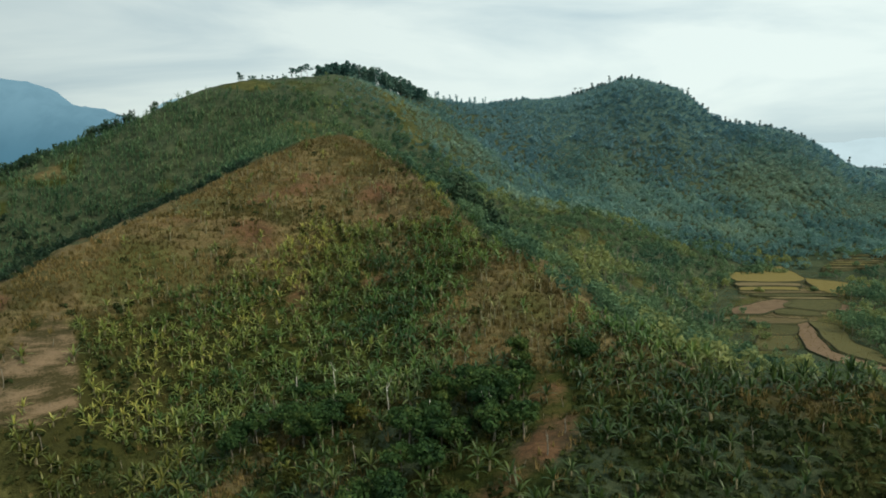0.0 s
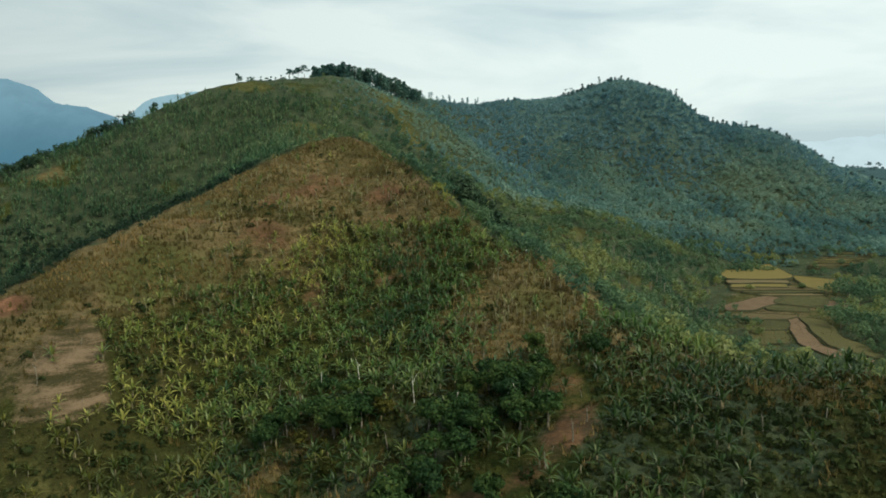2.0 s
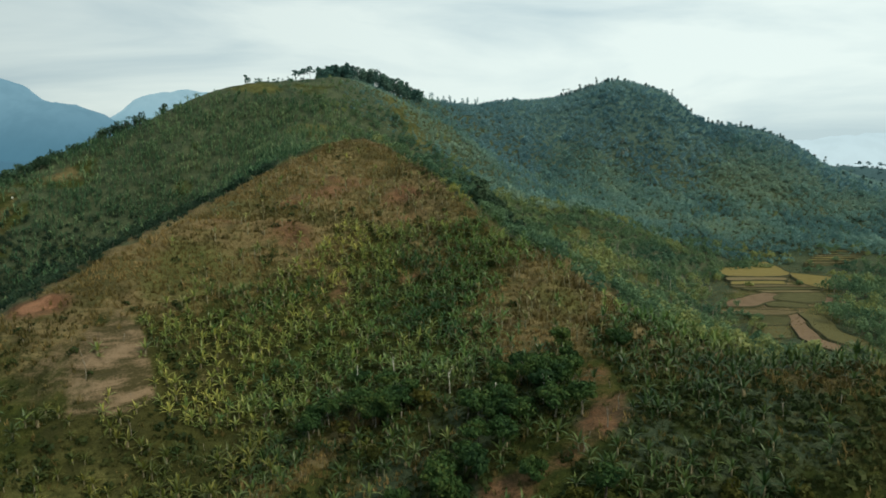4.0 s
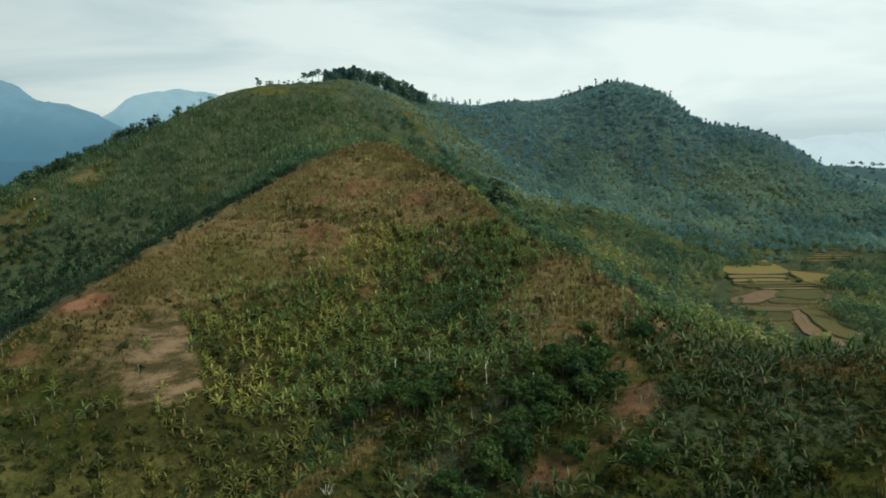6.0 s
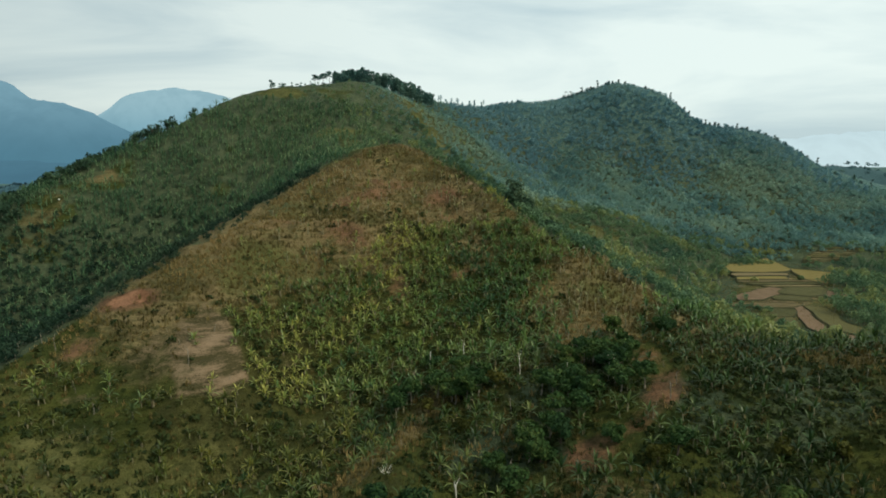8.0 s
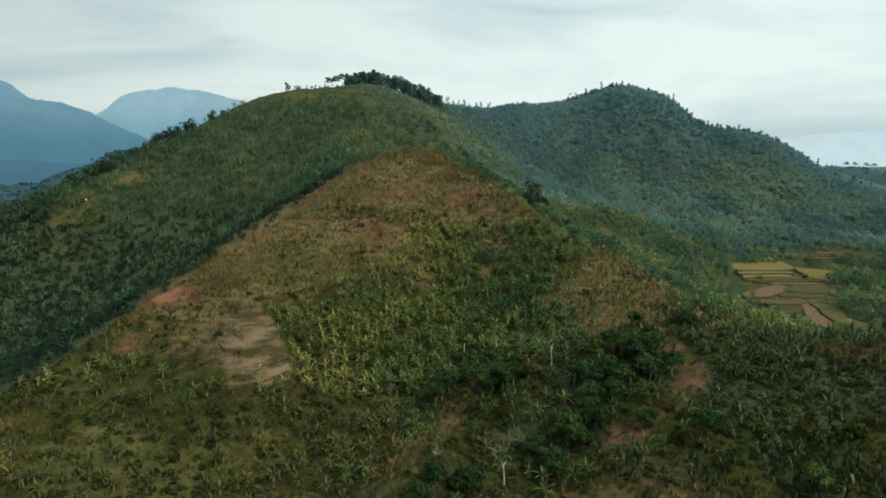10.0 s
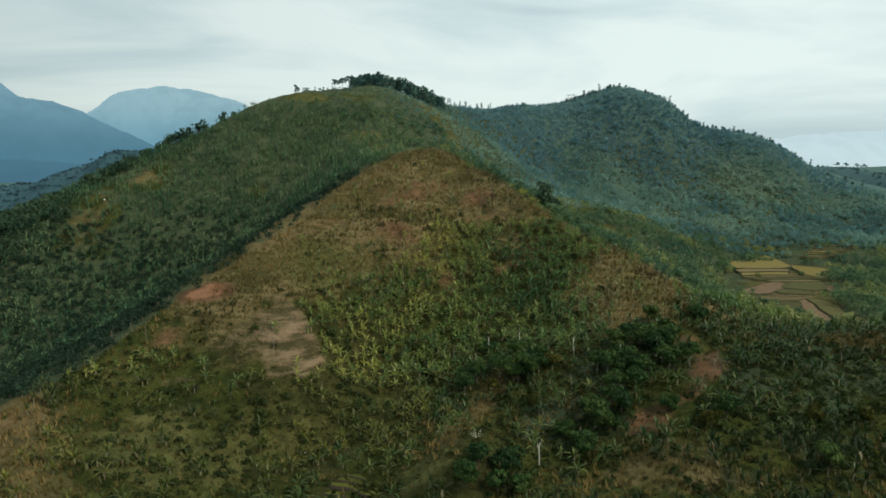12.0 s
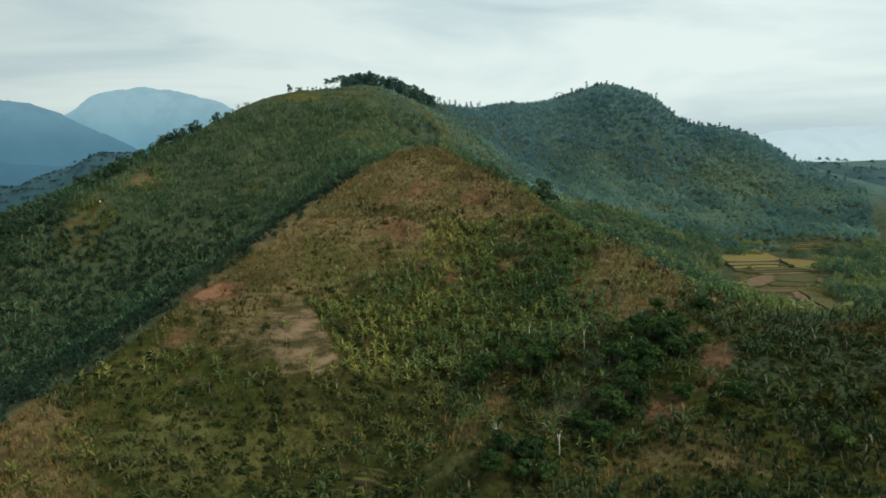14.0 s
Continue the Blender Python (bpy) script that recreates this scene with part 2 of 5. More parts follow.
def earth_material():
    """Hillside: grass, dry grass, worn red earth, tan tilled plots and leaf litter, by what covers the slope; far
    slopes get a painted haze tint.
    """
    m, t, b = material("hillside", 0.95)
    pos = place_of(t)

    def cover(key):
        n = t.nodes.new("ShaderNodeAttribute")
        n.attribute_name = key
        return n.outputs["Fac"]
    big = noise_node(t, 0.045, 5.0, 0.6, pos).outputs["Fac"]
    mid = noise_node(t, 0.25, 6.0, 0.68, pos).outputs["Fac"]
    fine = noise_node(t, 2.2, 8.0, 0.78, pos).outputs["Fac"]
    steps = t.nodes.new("ShaderNodeMapping")
    steps.inputs["Scale"].default_value = (0.12, 0.12, 1.5)
    t.links.new(pos, steps.inputs["Vector"])
    tread = noise_node(t, 1.0, 4.0, 0.6, steps.outputs["Vector"]).outputs["Fac"]
    rough = sums(t, sums(t, mid, 0.6, "MULTIPLY"), sums(t, fine, 0.4, "MULTIPLY"))
    edge = sums(t, sums(t, sums(t, rough, 0.5, "SUBTRACT"), 1.7, "MULTIPLY"), sums(t, sums(t, noise_node(t, 0.09, 3.0, 0.6, pos).outputs["Fac"], 0.5, "SUBTRACT"), 1.8, "MULTIPLY"))
    col = blend(t, span(t, rough, 0.4, 0.62), (0.025, 0.036, 0.008), (0.068, 0.076, 0.017))
    col = blend(t, span(t, big, 0.45, 0.64, 0.0, 0.4), col, (0.055, 0.043, 0.019))
    dry = blend(t, span(t, rough, 0.38, 0.62), (0.110, 0.084, 0.038), (0.235, 0.184, 0.086))
    dry = blend(t, span(t, sums(t, sums(t, tread, 0.5, "MULTIPLY"), sums(t, mid, 0.5, "MULTIPLY")), 0.48, 0.60, 0.0, 0.85), dry, (0.058, 0.062, 0.021))
    dry = blend(t, span(t, noise_node(t, 0.075, 4.0, 0.6, pos).outputs["Fac"], 0.48, 0.62, 0.0, 0.75), dry, blend(t, span(t, rough, 0.4, 0.62), (0.042, 0.044, 0.016), (0.088, 0.084, 0.030)))
    dry = blend(t, span(t, fine, 0.62, 0.75, 0.0, 0.6), dry, (0.22, 0.15, 0.08))
    col = blend(t, span(t, sums(t, cover("dry"), edge), 0.35, 0.75), col, dry)
    lawn = blend(t, span(t, rough, 0.38, 0.62), (0.062, 0.070, 0.021), (0.128, 0.125, 0.044))
    col = blend(t, span(t, sums(t, cover("lawn"), edge), 0.35, 1.0), col, lawn)
    wood = blend(t, span(t, rough, 0.4, 0.62), (0.036, 0.056, 0.031), (0.080, 0.098, 0.050))
    col = blend(t, span(t, sums(t, cover("wood"), edge), 0.45, 0.75), col, wood)
    red = blend(t, span(t, rough, 0.4, 0.6), (0.085, 0.050, 0.027), (0.190, 0.108, 0.056))
    red = blend(t, span(t, cover("red"), 0.95, 1.25), red, blend(t, span(t, rough, 0.4, 0.6), (0.17, 0.085, 0.045), (0.33, 0.17, 0.095)))
    col = blend(t, span(t, sums(t, cover("red"), edge), 0.4, 1.05), col, red)
    tan = blend(t, span(t, sums(t, sums(t, sums(t, tread, 0.42, "MULTIPLY"), sums(t, fine, 0.33, "MULTIPLY")), sums(t, mid, 0.25, "MULTIPLY")), 0.44, 0.57), (0.060, 0.053, 0.022), (0.255, 0.182, 0.112))
    tan = blend(t, span(t, fine, 0.50, 0.64, 0.0, 0.7), tan, (0.090, 0.072, 0.034))
    col = blend(t, span(t, sums(t, cover("tan"), sums(t, edge, 0.55, "MULTIPLY")), 0.45, 0.72), col, tan)
    # air haze painted over the colour of the distant ground
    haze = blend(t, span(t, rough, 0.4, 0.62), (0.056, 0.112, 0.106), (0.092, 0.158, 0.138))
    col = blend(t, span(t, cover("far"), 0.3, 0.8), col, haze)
    t.links.new(col, b.inputs["Base Color"])
    b.inputs["Specular IOR Level"].default_value = 0.1
    bumped(t, b, sums(t, sums(t, mid, 2.0, "MULTIPLY"), sums(t, sums(t, fine, 0.7, "MULTIPLY"), sums(t, tread, 1.2, "MULTIPLY"))), 0.9, 0.5)
    return m


def soil_material(name, a, c, e):
    m, t, b = material(name, 0.95)
    pos = place_of(t)
    mid = noise_node(t, 0.35, 5.0, 0.65, pos).outputs["Fac"]
    fine = noise_node(t, 3.0, 5.0, 0.7, pos).outputs["Fac"]
    rnd = t.nodes.new("ShaderNodeObjectInfo").outputs["Random"]
    f = sums(t, sums(t, mid, 0.6, "MULTIPLY"), sums(t, rnd, 0.35, "MULTIPLY"))
    col = blend(t, span(t, f, 0.25, 0.6), a, c)
    col = blend(t, span(t, fine, 0.55, 0.75, 0.0, 0.6), col, e)
    t.links.new(col, b.inputs["Base Color"])
    b.inputs["Specular IOR Level"].default_value = 0.15
    rows = t.nodes.new("ShaderNodeTexWave")
    rows.inputs["Scale"].default_value, rows.inputs["Distortion"].default_value, rows.inputs["Detail"].default_value = 0.55, 3.0, 2.0
    rows.bands_direction = "Y"
    t.links.new(pos, rows.inputs["Vector"])
    t.links.new(blend(t, span(t, rows.outputs["Fac"], 0.2, 0.9, 0.0, 0.35), col, a), b.inputs["Base Color"])
    bumped(t, b, sums(t, fine, rows.outputs["Fac"]), 0.6, 0.12)
    return m


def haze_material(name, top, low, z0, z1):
    """Far mountain with the blue of the air painted in as emission, changing with height."""
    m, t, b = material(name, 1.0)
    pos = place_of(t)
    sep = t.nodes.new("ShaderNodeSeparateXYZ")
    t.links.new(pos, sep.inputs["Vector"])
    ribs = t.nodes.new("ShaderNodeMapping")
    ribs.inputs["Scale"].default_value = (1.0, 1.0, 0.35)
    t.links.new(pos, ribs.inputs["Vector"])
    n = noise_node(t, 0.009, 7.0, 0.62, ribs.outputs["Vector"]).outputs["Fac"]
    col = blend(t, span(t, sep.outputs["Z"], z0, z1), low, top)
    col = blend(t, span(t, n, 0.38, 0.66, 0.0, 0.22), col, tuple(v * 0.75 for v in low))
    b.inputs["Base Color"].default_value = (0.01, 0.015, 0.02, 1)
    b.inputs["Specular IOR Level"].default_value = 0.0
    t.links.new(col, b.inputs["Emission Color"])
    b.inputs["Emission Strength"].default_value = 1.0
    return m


M_EARTH = earth_material()
M_BANANA = foliage("banana_leaf", (0.016, 0.034, 0.007), (0.038, 0.060, 0.012), (0.086, 0.098, 0.022), single=True, patch=0.05, gloss=0.45, rough=0.42)
M_BANANA_DEEP = foliage("deep_banana_leaf", (0.013, 0.031, 0.010), (0.026, 0.053, 0.014), (0.054, 0.083, 0.024), single=True, patch=0.05, gloss=0.3, rough=0.5)
M_BANANA_MANY = foliage("banana_leaf_far", (0.065, 0.116, 0.033), (0.175, 0.229, 0.053), (0.401, 0.385, 0.086), patch=0.05, gloss=0.45, rough=0.42)
M_BANANA_BLUE = foliage("deep_banana_leaf_far", (0.032, 0.087, 0.030), (0.093, 0.172, 0.043), (0.220, 0.282, 0.066), patch=0.06, gloss=0.45, rough=0.42)
# West slope copy of the leaf: shade and bluish air put into its colour.
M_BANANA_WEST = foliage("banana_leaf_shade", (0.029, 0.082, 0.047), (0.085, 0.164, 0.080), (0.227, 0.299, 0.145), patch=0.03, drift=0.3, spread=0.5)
# Olive and deep leaves again, darkened to paint in the lower slope's dimness.
M_BANANA_OLIVE_DIM = foliage("darkened_olive_banana_leaf", (0.026, 0.045, 0.010), (0.081, 0.103, 0.020), (0.210, 0.204, 0.042), patch=0.05, gloss=0.36, rough=0.42)
M_BANANA_LOW_DIM = foliage("darkened_low_banana_leaf", (0.017, 0.046, 0.012), (0.057, 0.099, 0.023), (0.172, 0.204, 0.057), patch=0.06, gloss=0.36, rough=0.42)
M_STEM = barky("banana_stem", (0.10, 0.11, 0.05), (0.24, 0.20, 0.12))
M_DRYLEAF = foliage("dry_leaf", (0.098, 0.079, 0.038), (0.188, 0.158, 0.083), (0.300, 0.262, 0.158), patch=0.2)
M_TREE = foliage("tree_leaf", (0.016, 0.043, 0.017), (0.042, 0.087, 0.025), (0.100, 0.140, 0.035), patch=0.12)
M_TREE_YELLOW = foliage("young_leaf", (0.030, 0.038, 0.007), (0.071, 0.075, 0.015), (0.128, 0.120, 0.026), patch=0.2)
# Pine, wood, slope and crest leaves carry the blue haze in their colour.
M_PINE = foliage("hazed_pine_leaf", (0.044, 0.108, 0.099), (0.078, 0.163, 0.138), (0.130, 0.216, 0.163), patch=0.1, glow=0.25)
M_WOOD = foliage("hazed_wood_leaf", (0.108, 0.226, 0.268), (0.166, 0.305, 0.332), (0.222, 0.360, 0.368), patch=0.022, glow=0.45, spread=0.16)
M_WOOD_NEAR = foliage("valley_leaf", (0.060, 0.127, 0.080), (0.131, 0.214, 0.107), (0.291, 0.314, 0.112), patch=0.035, glow=0.35, drift=0.6, spread=0.16)
M_WOOD_LOW = foliage("hazed_slope_leaf", (0.108, 0.220, 0.220), (0.194, 0.328, 0.284), (0.285, 0.390, 0.285), patch=0.022, glow=0.45, drift=0.6, spread=0.16)
M_WOOD_PALE = foliage("pale_leaf", (0.14, 0.17, 0.16), (0.22, 0.25, 0.22), (0.34, 0.36, 0.32), patch=0.2)
M_GRASS = foliage("grass_blade", (0.062, 0.061, 0.020), (0.157, 0.122, 0.040), (0.332, 0.238, 0.100), patch=0.07)
M_YOUNG = foliage("young_banana_leaf", (0.098, 0.110, 0.036), (0.181, 0.194, 0.065), (0.337, 0.324, 0.130), patch=0.08, gloss=0.45, rough=0.42)
M_RIDGE = foliage("ridge_leaf", (0.021, 0.046, 0.027), (0.041, 0.081, 0.045), (0.083, 0.129, 0.070), patch=0.1)
M_WEED = foliage("weed_leaf", (0.018, 0.032, 0.010), (0.038, 0.056, 0.016), (0.078, 0.090, 0.028), patch=0.07)
# Dark leaf that also paints the shade low in the western valley.
M_HOLLOW = foliage("shade_dark_hollow_leaf", (0.012, 0.032, 0.020), (0.026, 0.055, 0.032), (0.050, 0.085, 0.046), patch=0.08)
M_CREST = foliage("hazed_crest_leaf", (0.050, 0.100, 0.098), (0.080, 0.145, 0.132), (0.120, 0.185, 0.155), patch=0.1)
M_STRAW = foliage("straw_grass", (0.100, 0.085, 0.038), (0.190, 0.155, 0.072), (0.300, 0.240, 0.120), patch=0.15)
M_BARK = barky("bark", (0.045, 0.034, 0.022), (0.12, 0.095, 0.07))
M_PALE = barky("pale_bark", (0.30, 0.28, 0.23), (0.62, 0.60, 0.52), 2.0)
M_GREYWOOD = barky("grey_wood", (0.11, 0.10, 0.075), (0.26, 0.23, 0.17), 2.0)
M_WHITE = barky("white_sheet", (0.72, 0.74, 0.72), (0.84, 0.85, 0.82), 4.0)

# ---- the ground ----
RIDGE_Y = (20, 54, 74, 89, 102, 111, 121, 134, 146, 158, 168, 175)
RIDGE_X = (-112, -108, -104, -99, -92, -82, -71, -63, -60, -54, -45, -29)
FLANK_Y = (45, 58, 68, 74, 78, 85, 92, 98, 104, 117, 122, 135, 145, 160, 174)
FLANK_X = (105, 72, 50, 43, 37, 33, 28, 24, 20.5, 14, 7.5, 2, -3, -10.5, -22)


def on_front(x, y):
    """1 on the near hill, 0 beyond its ridges."""
    return ((x > np.interp(y, RIDGE_Y, RIDGE_X)) & (x < np.interp(y, FLANK_Y, FLANK_X)) & (y < 175)).astype(float)


def blob(x, y, cx, cy, rx, ry, turn=0.0):
    c, s = math.cos(radians(turn)), math.sin(radians(turn))
    u, v = ((x - cx) * c + (y - cy) * s) / rx, (-(x - cx) * s + (y - cy) * c) / ry
    return np.clip(1.5 - np.hypot(u, v), 0, 1)


def tract(x, y, *corners):
    """1 inside a plot with straight sides (corners clockwise), fading at its edge."""
    d = np.full(np.shape(x), 9.0)
    for (ax, ay), (bx, by) in zip(corners, corners[1:] + corners[:1]):
        long = math.hypot(bx - ax, by - ay)
        d = np.minimum(d, ((bx - ax) * (ay - y) - (ax - x) * (by - ay)) / long)
    return np.clip(0.5 + d / 3.0, 0, 1)


def strip(x, y, half, *line):
    """1 along a worn path, fading at its sides."""
    best = np.full(np.shape(x), 99.0)
    for (ax, ay), (bx, by) in zip(line[:-1], line[1:]):
        u = np.clip(((x - ax) * (bx - ax) + (y - ay) * (by - ay)) / ((bx - ax) ** 2 + (by - ay) ** 2), 0, 1)
        best = np.minimum(best, np.hypot(x - ax - u * (bx - ax), y - ay - u * (by - ay)))
    return np.clip(1.5 - best / half, 0, 1)


def most(*fields):
    out = fields[0]
    for f in fields[1:]:
        out = np.maximum(out, f)
    return out


def cover_dry(x, y):
    return most(blob(x, y, -32, 158, 30, 22, 20) * 1.0, blob(x, y, -58, 135, 22, 26, 40), blob(x, y, -70, 112, 22, 16, 35), blob(x, y, -36, 128, 14, 12) * 0.8,
                blob(x, y, 13, 102, 13, 20, -22) * 1.25, blob(x, y, 3, 135, 4, 16, 20) * 0.85, blob(x, y, 26, 82, 8, 10) * 0.6, blob(x, y, -86, 96, 12, 10) * 0.4, blob(x, y, -143, 190, 10, 20, 12) * 0.48, blob(x, y, -14, 63.5, 7, 3.5, 15) * 0.8,
                blob(x, y, -8, 130, 10, 12) * 0.7, blob(x, y, -7, 142, 7, 14, 20) * 0.9, blob(x, y, -78, 258, 10, 6) * 0.3, blob(x, y, -90, 205, 6, 4) * 0.5, blob(x, y, -110, 205, 6, 4) * 0.45, blob(x, y, -134, 214, 9, 12, 30) * 0.6, blob(x, y, -85, 212, 5, 3) * 0.45, blob(x, y, -118, 185, 6, 4) * 0.45, blob(x, y, -4, 41, 13, 5) * 0.6,
                blob(x, y, -100, 60, 14, 18) * 0.6, blob(x, y, 48, 224, 11, 6, 10) * 0.55, strip(x, y, 3.0, (-20, 79), (-24, 73), (-29, 66), (-33, 57)) * 0.75, strip(x, y, 6.0, (-103, 74), (-100, 63), (-88, 50)) * 0.8, blob(x, y, -8, 44, 12, 5) * 0.6, blob(x, y, 40, 66, 9, 6) * 0.7)


def cover_red(x, y):
    return most(blob(x, y, -81, 107, 6.5, 3.4, -18) * 1.4, blob(x, y, -86, 96, 5, 4) * 0.7, blob(x, y, -27, 156, 8, 3.2) * 0.85, blob(x, y, -18, 150, 8, 5, -15) * 0.9, blob(x, y, -33, 151, 7, 3.5, 15) * 0.75, blob(x, y, -13, 141, 5, 5) * 0.7, blob(x, y, -42, 146, 9, 3, 25) * 0.7,
                strip(x, y, 0.5, (-46, 152), (-38, 155), (-28, 159), (-18, 157)) * 0.8,
                blob(x, y, -47, 137, 6, 2.5, 20) * 0.7, blob(x, y, -57, 131, 6, 2.5) * 0.6, strip(x, y, 3.1, (12.6, 75), (13.0, 68), (11.0, 62.5), (7.5, 58.8), (2, 56), (-2, 54)) * 0.78,
                blob(x, y, -27, 115, 3.0, 4.5) * 0.85, blob(x, y, -40, 129, 8, 4.5, 5) * 0.75, strip(x, y, 0.9, (-62, 133.5), (-50, 132.5), (-38, 133)) * 0.65,
                blob(x, y, -8, 44, 9, 4) * 0.42, strip(x, y, 4.0, (-103, 74), (-98, 60)) * 0.45, blob(x, y, -13, 117.5, 3, 2) * 0.6, blob(x, y, -100, 69, 5, 4) * 0.5)


def cover_tan(x, y):
    plot = tract(x, y, (-64.7, 105.8), (-57, 96.5), (-52.5, 87.5), (-54, 83), (-62, 79), (-76, 83.5), (-79, 88.5))
    # the long crest strip paints the summit's bright rim in tan
    return most(plot * (0.47 + 0.42 * blob(x, y, -58.5, 92, 7, 13, 15)), blob(x, y, 39, 75.5, 4.5, 2.2, -20) * 0.8, strip(x, y, 2.2, (32, 82.5), (38, 80.5), (44, 79)) * 0.7, blob(x, y, -29.3, 123, 1.5, 1.7) * 0.9, strip(x, y, 1.5, (-50, 163), (-44, 168.5), (-30, 174.5), (-20, 172), (-11, 160.5), (-4, 147.5)) * 0.62, blob(x, y, -80, 84, 5, 1.6) * 0.7, blob(x, y, 106, 188, 17, 50, -30) * 0.62)


def cover_lawn(x, y):
    return most(blob(x, y, -52, 229, 13, 7, 8) * 0.95, strip(x, y, 6.0, (-34, 177), (-42, 200), (-47, 220), (-51, 234)) * 0.7, blob(x, y, -78, 261, 16, 7) * 0.75, blob(x, y, -55, 268, 14, 12) * 0.6, blob(x, y, -142, 195, 12, 22, 12) * 0.4, blob(x, y, -129, 217, 9, 10, 30) * 0.4, blob(x, y, -18, 275, 10, 40, 20) * 0.8, blob(x, y, 57, 168, 12, 9) * 0.9, blob(x, y, 50, 222, 14, 9, 10) * 0.9,
                blob(x, y, 75, 265, 18, 10) * 0.5, blob(x, y, -50, 118, 9, 10, 30) * 0.7, blob(x, y, -38, 52, 7, 5) * 0.8, blob(x, y, -74, 66, 24, 12, 10) * 0.75, blob(x, y, -57, 117, 10, 9, 30) * 0.95, blob(x, y, -88, 86, 12, 10) * 0.5, blob(x, y, 13, 103, 8, 13, -22) * 0.62, blob(x, y, 72, 140, 12, 10) * 0.9, blob(x, y, 100, 300, 22, 14) * 0.6, blob(x, y, 104, 183, 19, 52, -30) * 1.0, blob(x, y, -55, 143, 9, 5, 30) * 0.8)


def cover_wood(x, y):
    front = on_front(x, y)
    back = (1 - front) * (y > 70) * np.clip(1.25 - cover_lawn(x, y) - cover_dry(x, y), 0, 1)
    # the first blob darkens the dry band above the bench
    gully = most(blob(x, y, -55, 142.5, 9, 5, 15) * 0.7, blob(x, y, -2, 72, 9, 8), blob(x, y, -14, 60, 9, 7), blob(x, y, 22, 58, 20, 14) * 0.8, blob(x, y, 55, 56, 16, 10) * 0.6)
    return np.maximum(back, gully * 0.9)


def cover_haze(x, y):
    # amount of haze tint, growing with distance
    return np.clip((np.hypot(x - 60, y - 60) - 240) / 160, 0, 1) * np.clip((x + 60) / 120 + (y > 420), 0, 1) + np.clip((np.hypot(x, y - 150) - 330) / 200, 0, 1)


def spaced(*runs):
    """Even steps in runs of (start, step), the last a plain end; beyond both ends the steps grow to the horizon."""
    core = np.concatenate([np.arange(a, b, s) for (a, s), (b, _) in zip(runs[:-1], runs[1:])])
    grow = np.cumsum(runs[0][1] * 1.16 ** np.arange(1, 60))
    grow = grow[grow < 4200]
    return np.r_[core[0] - grow[::-1], core, core[-1] + grow]


def build_ground():
    xs = spaced((-220, 2.2), (-125, 0.9), (58, 2.2), (270, 2.2))
    ys = spaced((18, 0.9), (182, 2.2), (455, 2.2))
    gx, gy = (a.ravel() for a in np.meshgrid(xs, ys))
    gz = height(gx, gy)
    nx, ny = len(xs), len(ys)
    idx = np.arange(nx * ny).reshape(ny, nx)
    quads = np.stack([idx[:-1, :-1], idx[:-1, 1:], idx[1:, 1:], idx[1:, :-1]], -1).reshape(-1, 4)
    me = bpy.data.meshes.new("ground")
    fill_mesh(me, np.c_[gx, gy, gz], quads.ravel(), np.full(len(quads), 4))
    me.polygons.foreach_set("use_smooth", np.ones(len(quads), bool))
    for key, cover in (("dry", cover_dry), ("red", cover_red), ("tan", cover_tan), ("lawn", cover_lawn), ("wood", cover_wood), ("far", cover_haze)):
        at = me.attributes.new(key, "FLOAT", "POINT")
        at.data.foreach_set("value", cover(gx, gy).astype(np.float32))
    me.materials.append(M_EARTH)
    return tagged(new("ground", me), "steep earth slopes with grass, dry patches and bare red soil", "ground", kind="structure")


def fill_mesh(me, verts, loops, sizes, slots=None):
    sizes = np.asarray(sizes)
    me.vertices.add(len(verts))
    me.vertices.foreach_set("co", np.asarray(verts, np.float32).ravel())
    me.loops.add(len(loops))
    me.loops.foreach_set("vertex_index", np.asarray(loops, np.int32))
    me.polygons.add(len(sizes))
    me.polygons.foreach_set("loop_start", np.r_[0, np.cumsum(sizes)[:-1]].astype(np.int32))
    if slots is not None:
        me.polygons.foreach_set("material_index", np.asarray(slots, np.int32))
    me.update(calc_edges=True)


build_ground()


# ---- shapes: each a list of points, faces and a material slot for each face ----
def shape(points, faces, slot=0):
    return np.array(points, float), [tuple(f) for f in faces], [slot] * len(faces)


def joined(*shapes):
    pts, faces, slots, at = [], [], [], 0
    for p, f, s in shapes:
        pts.append(p)
        faces += [tuple(i + at for i in face) for face in f]
        slots += s
        at += len(p)
    return np.concatenate(pts), faces, slots


def moved(sh, m):
    m = np.array(m)
    return sh[0] @ m[:3, :3].T + m[:3, 3], sh[1], sh[2]


def mesh_of(name, sh, *materials, smooth=False):
    me = bpy.data.meshes.new(name)
    fill_mesh(me, sh[0], [i for f in sh[1] for i in f], [len(f) for f in sh[1]], sh[2])
    for m in materials:
        me.materials.append(m)
    if smooth:
        me.polygons.foreach_set("use_smooth", np.ones(len(sh[1]), bool))
    return me


def part(name, me, parent, m=None, label=""):
    ob = new(name, me)
    ob.parent = parent
    if m is not None:
        ob.matrix_basis = m
    return tagged(ob, label)


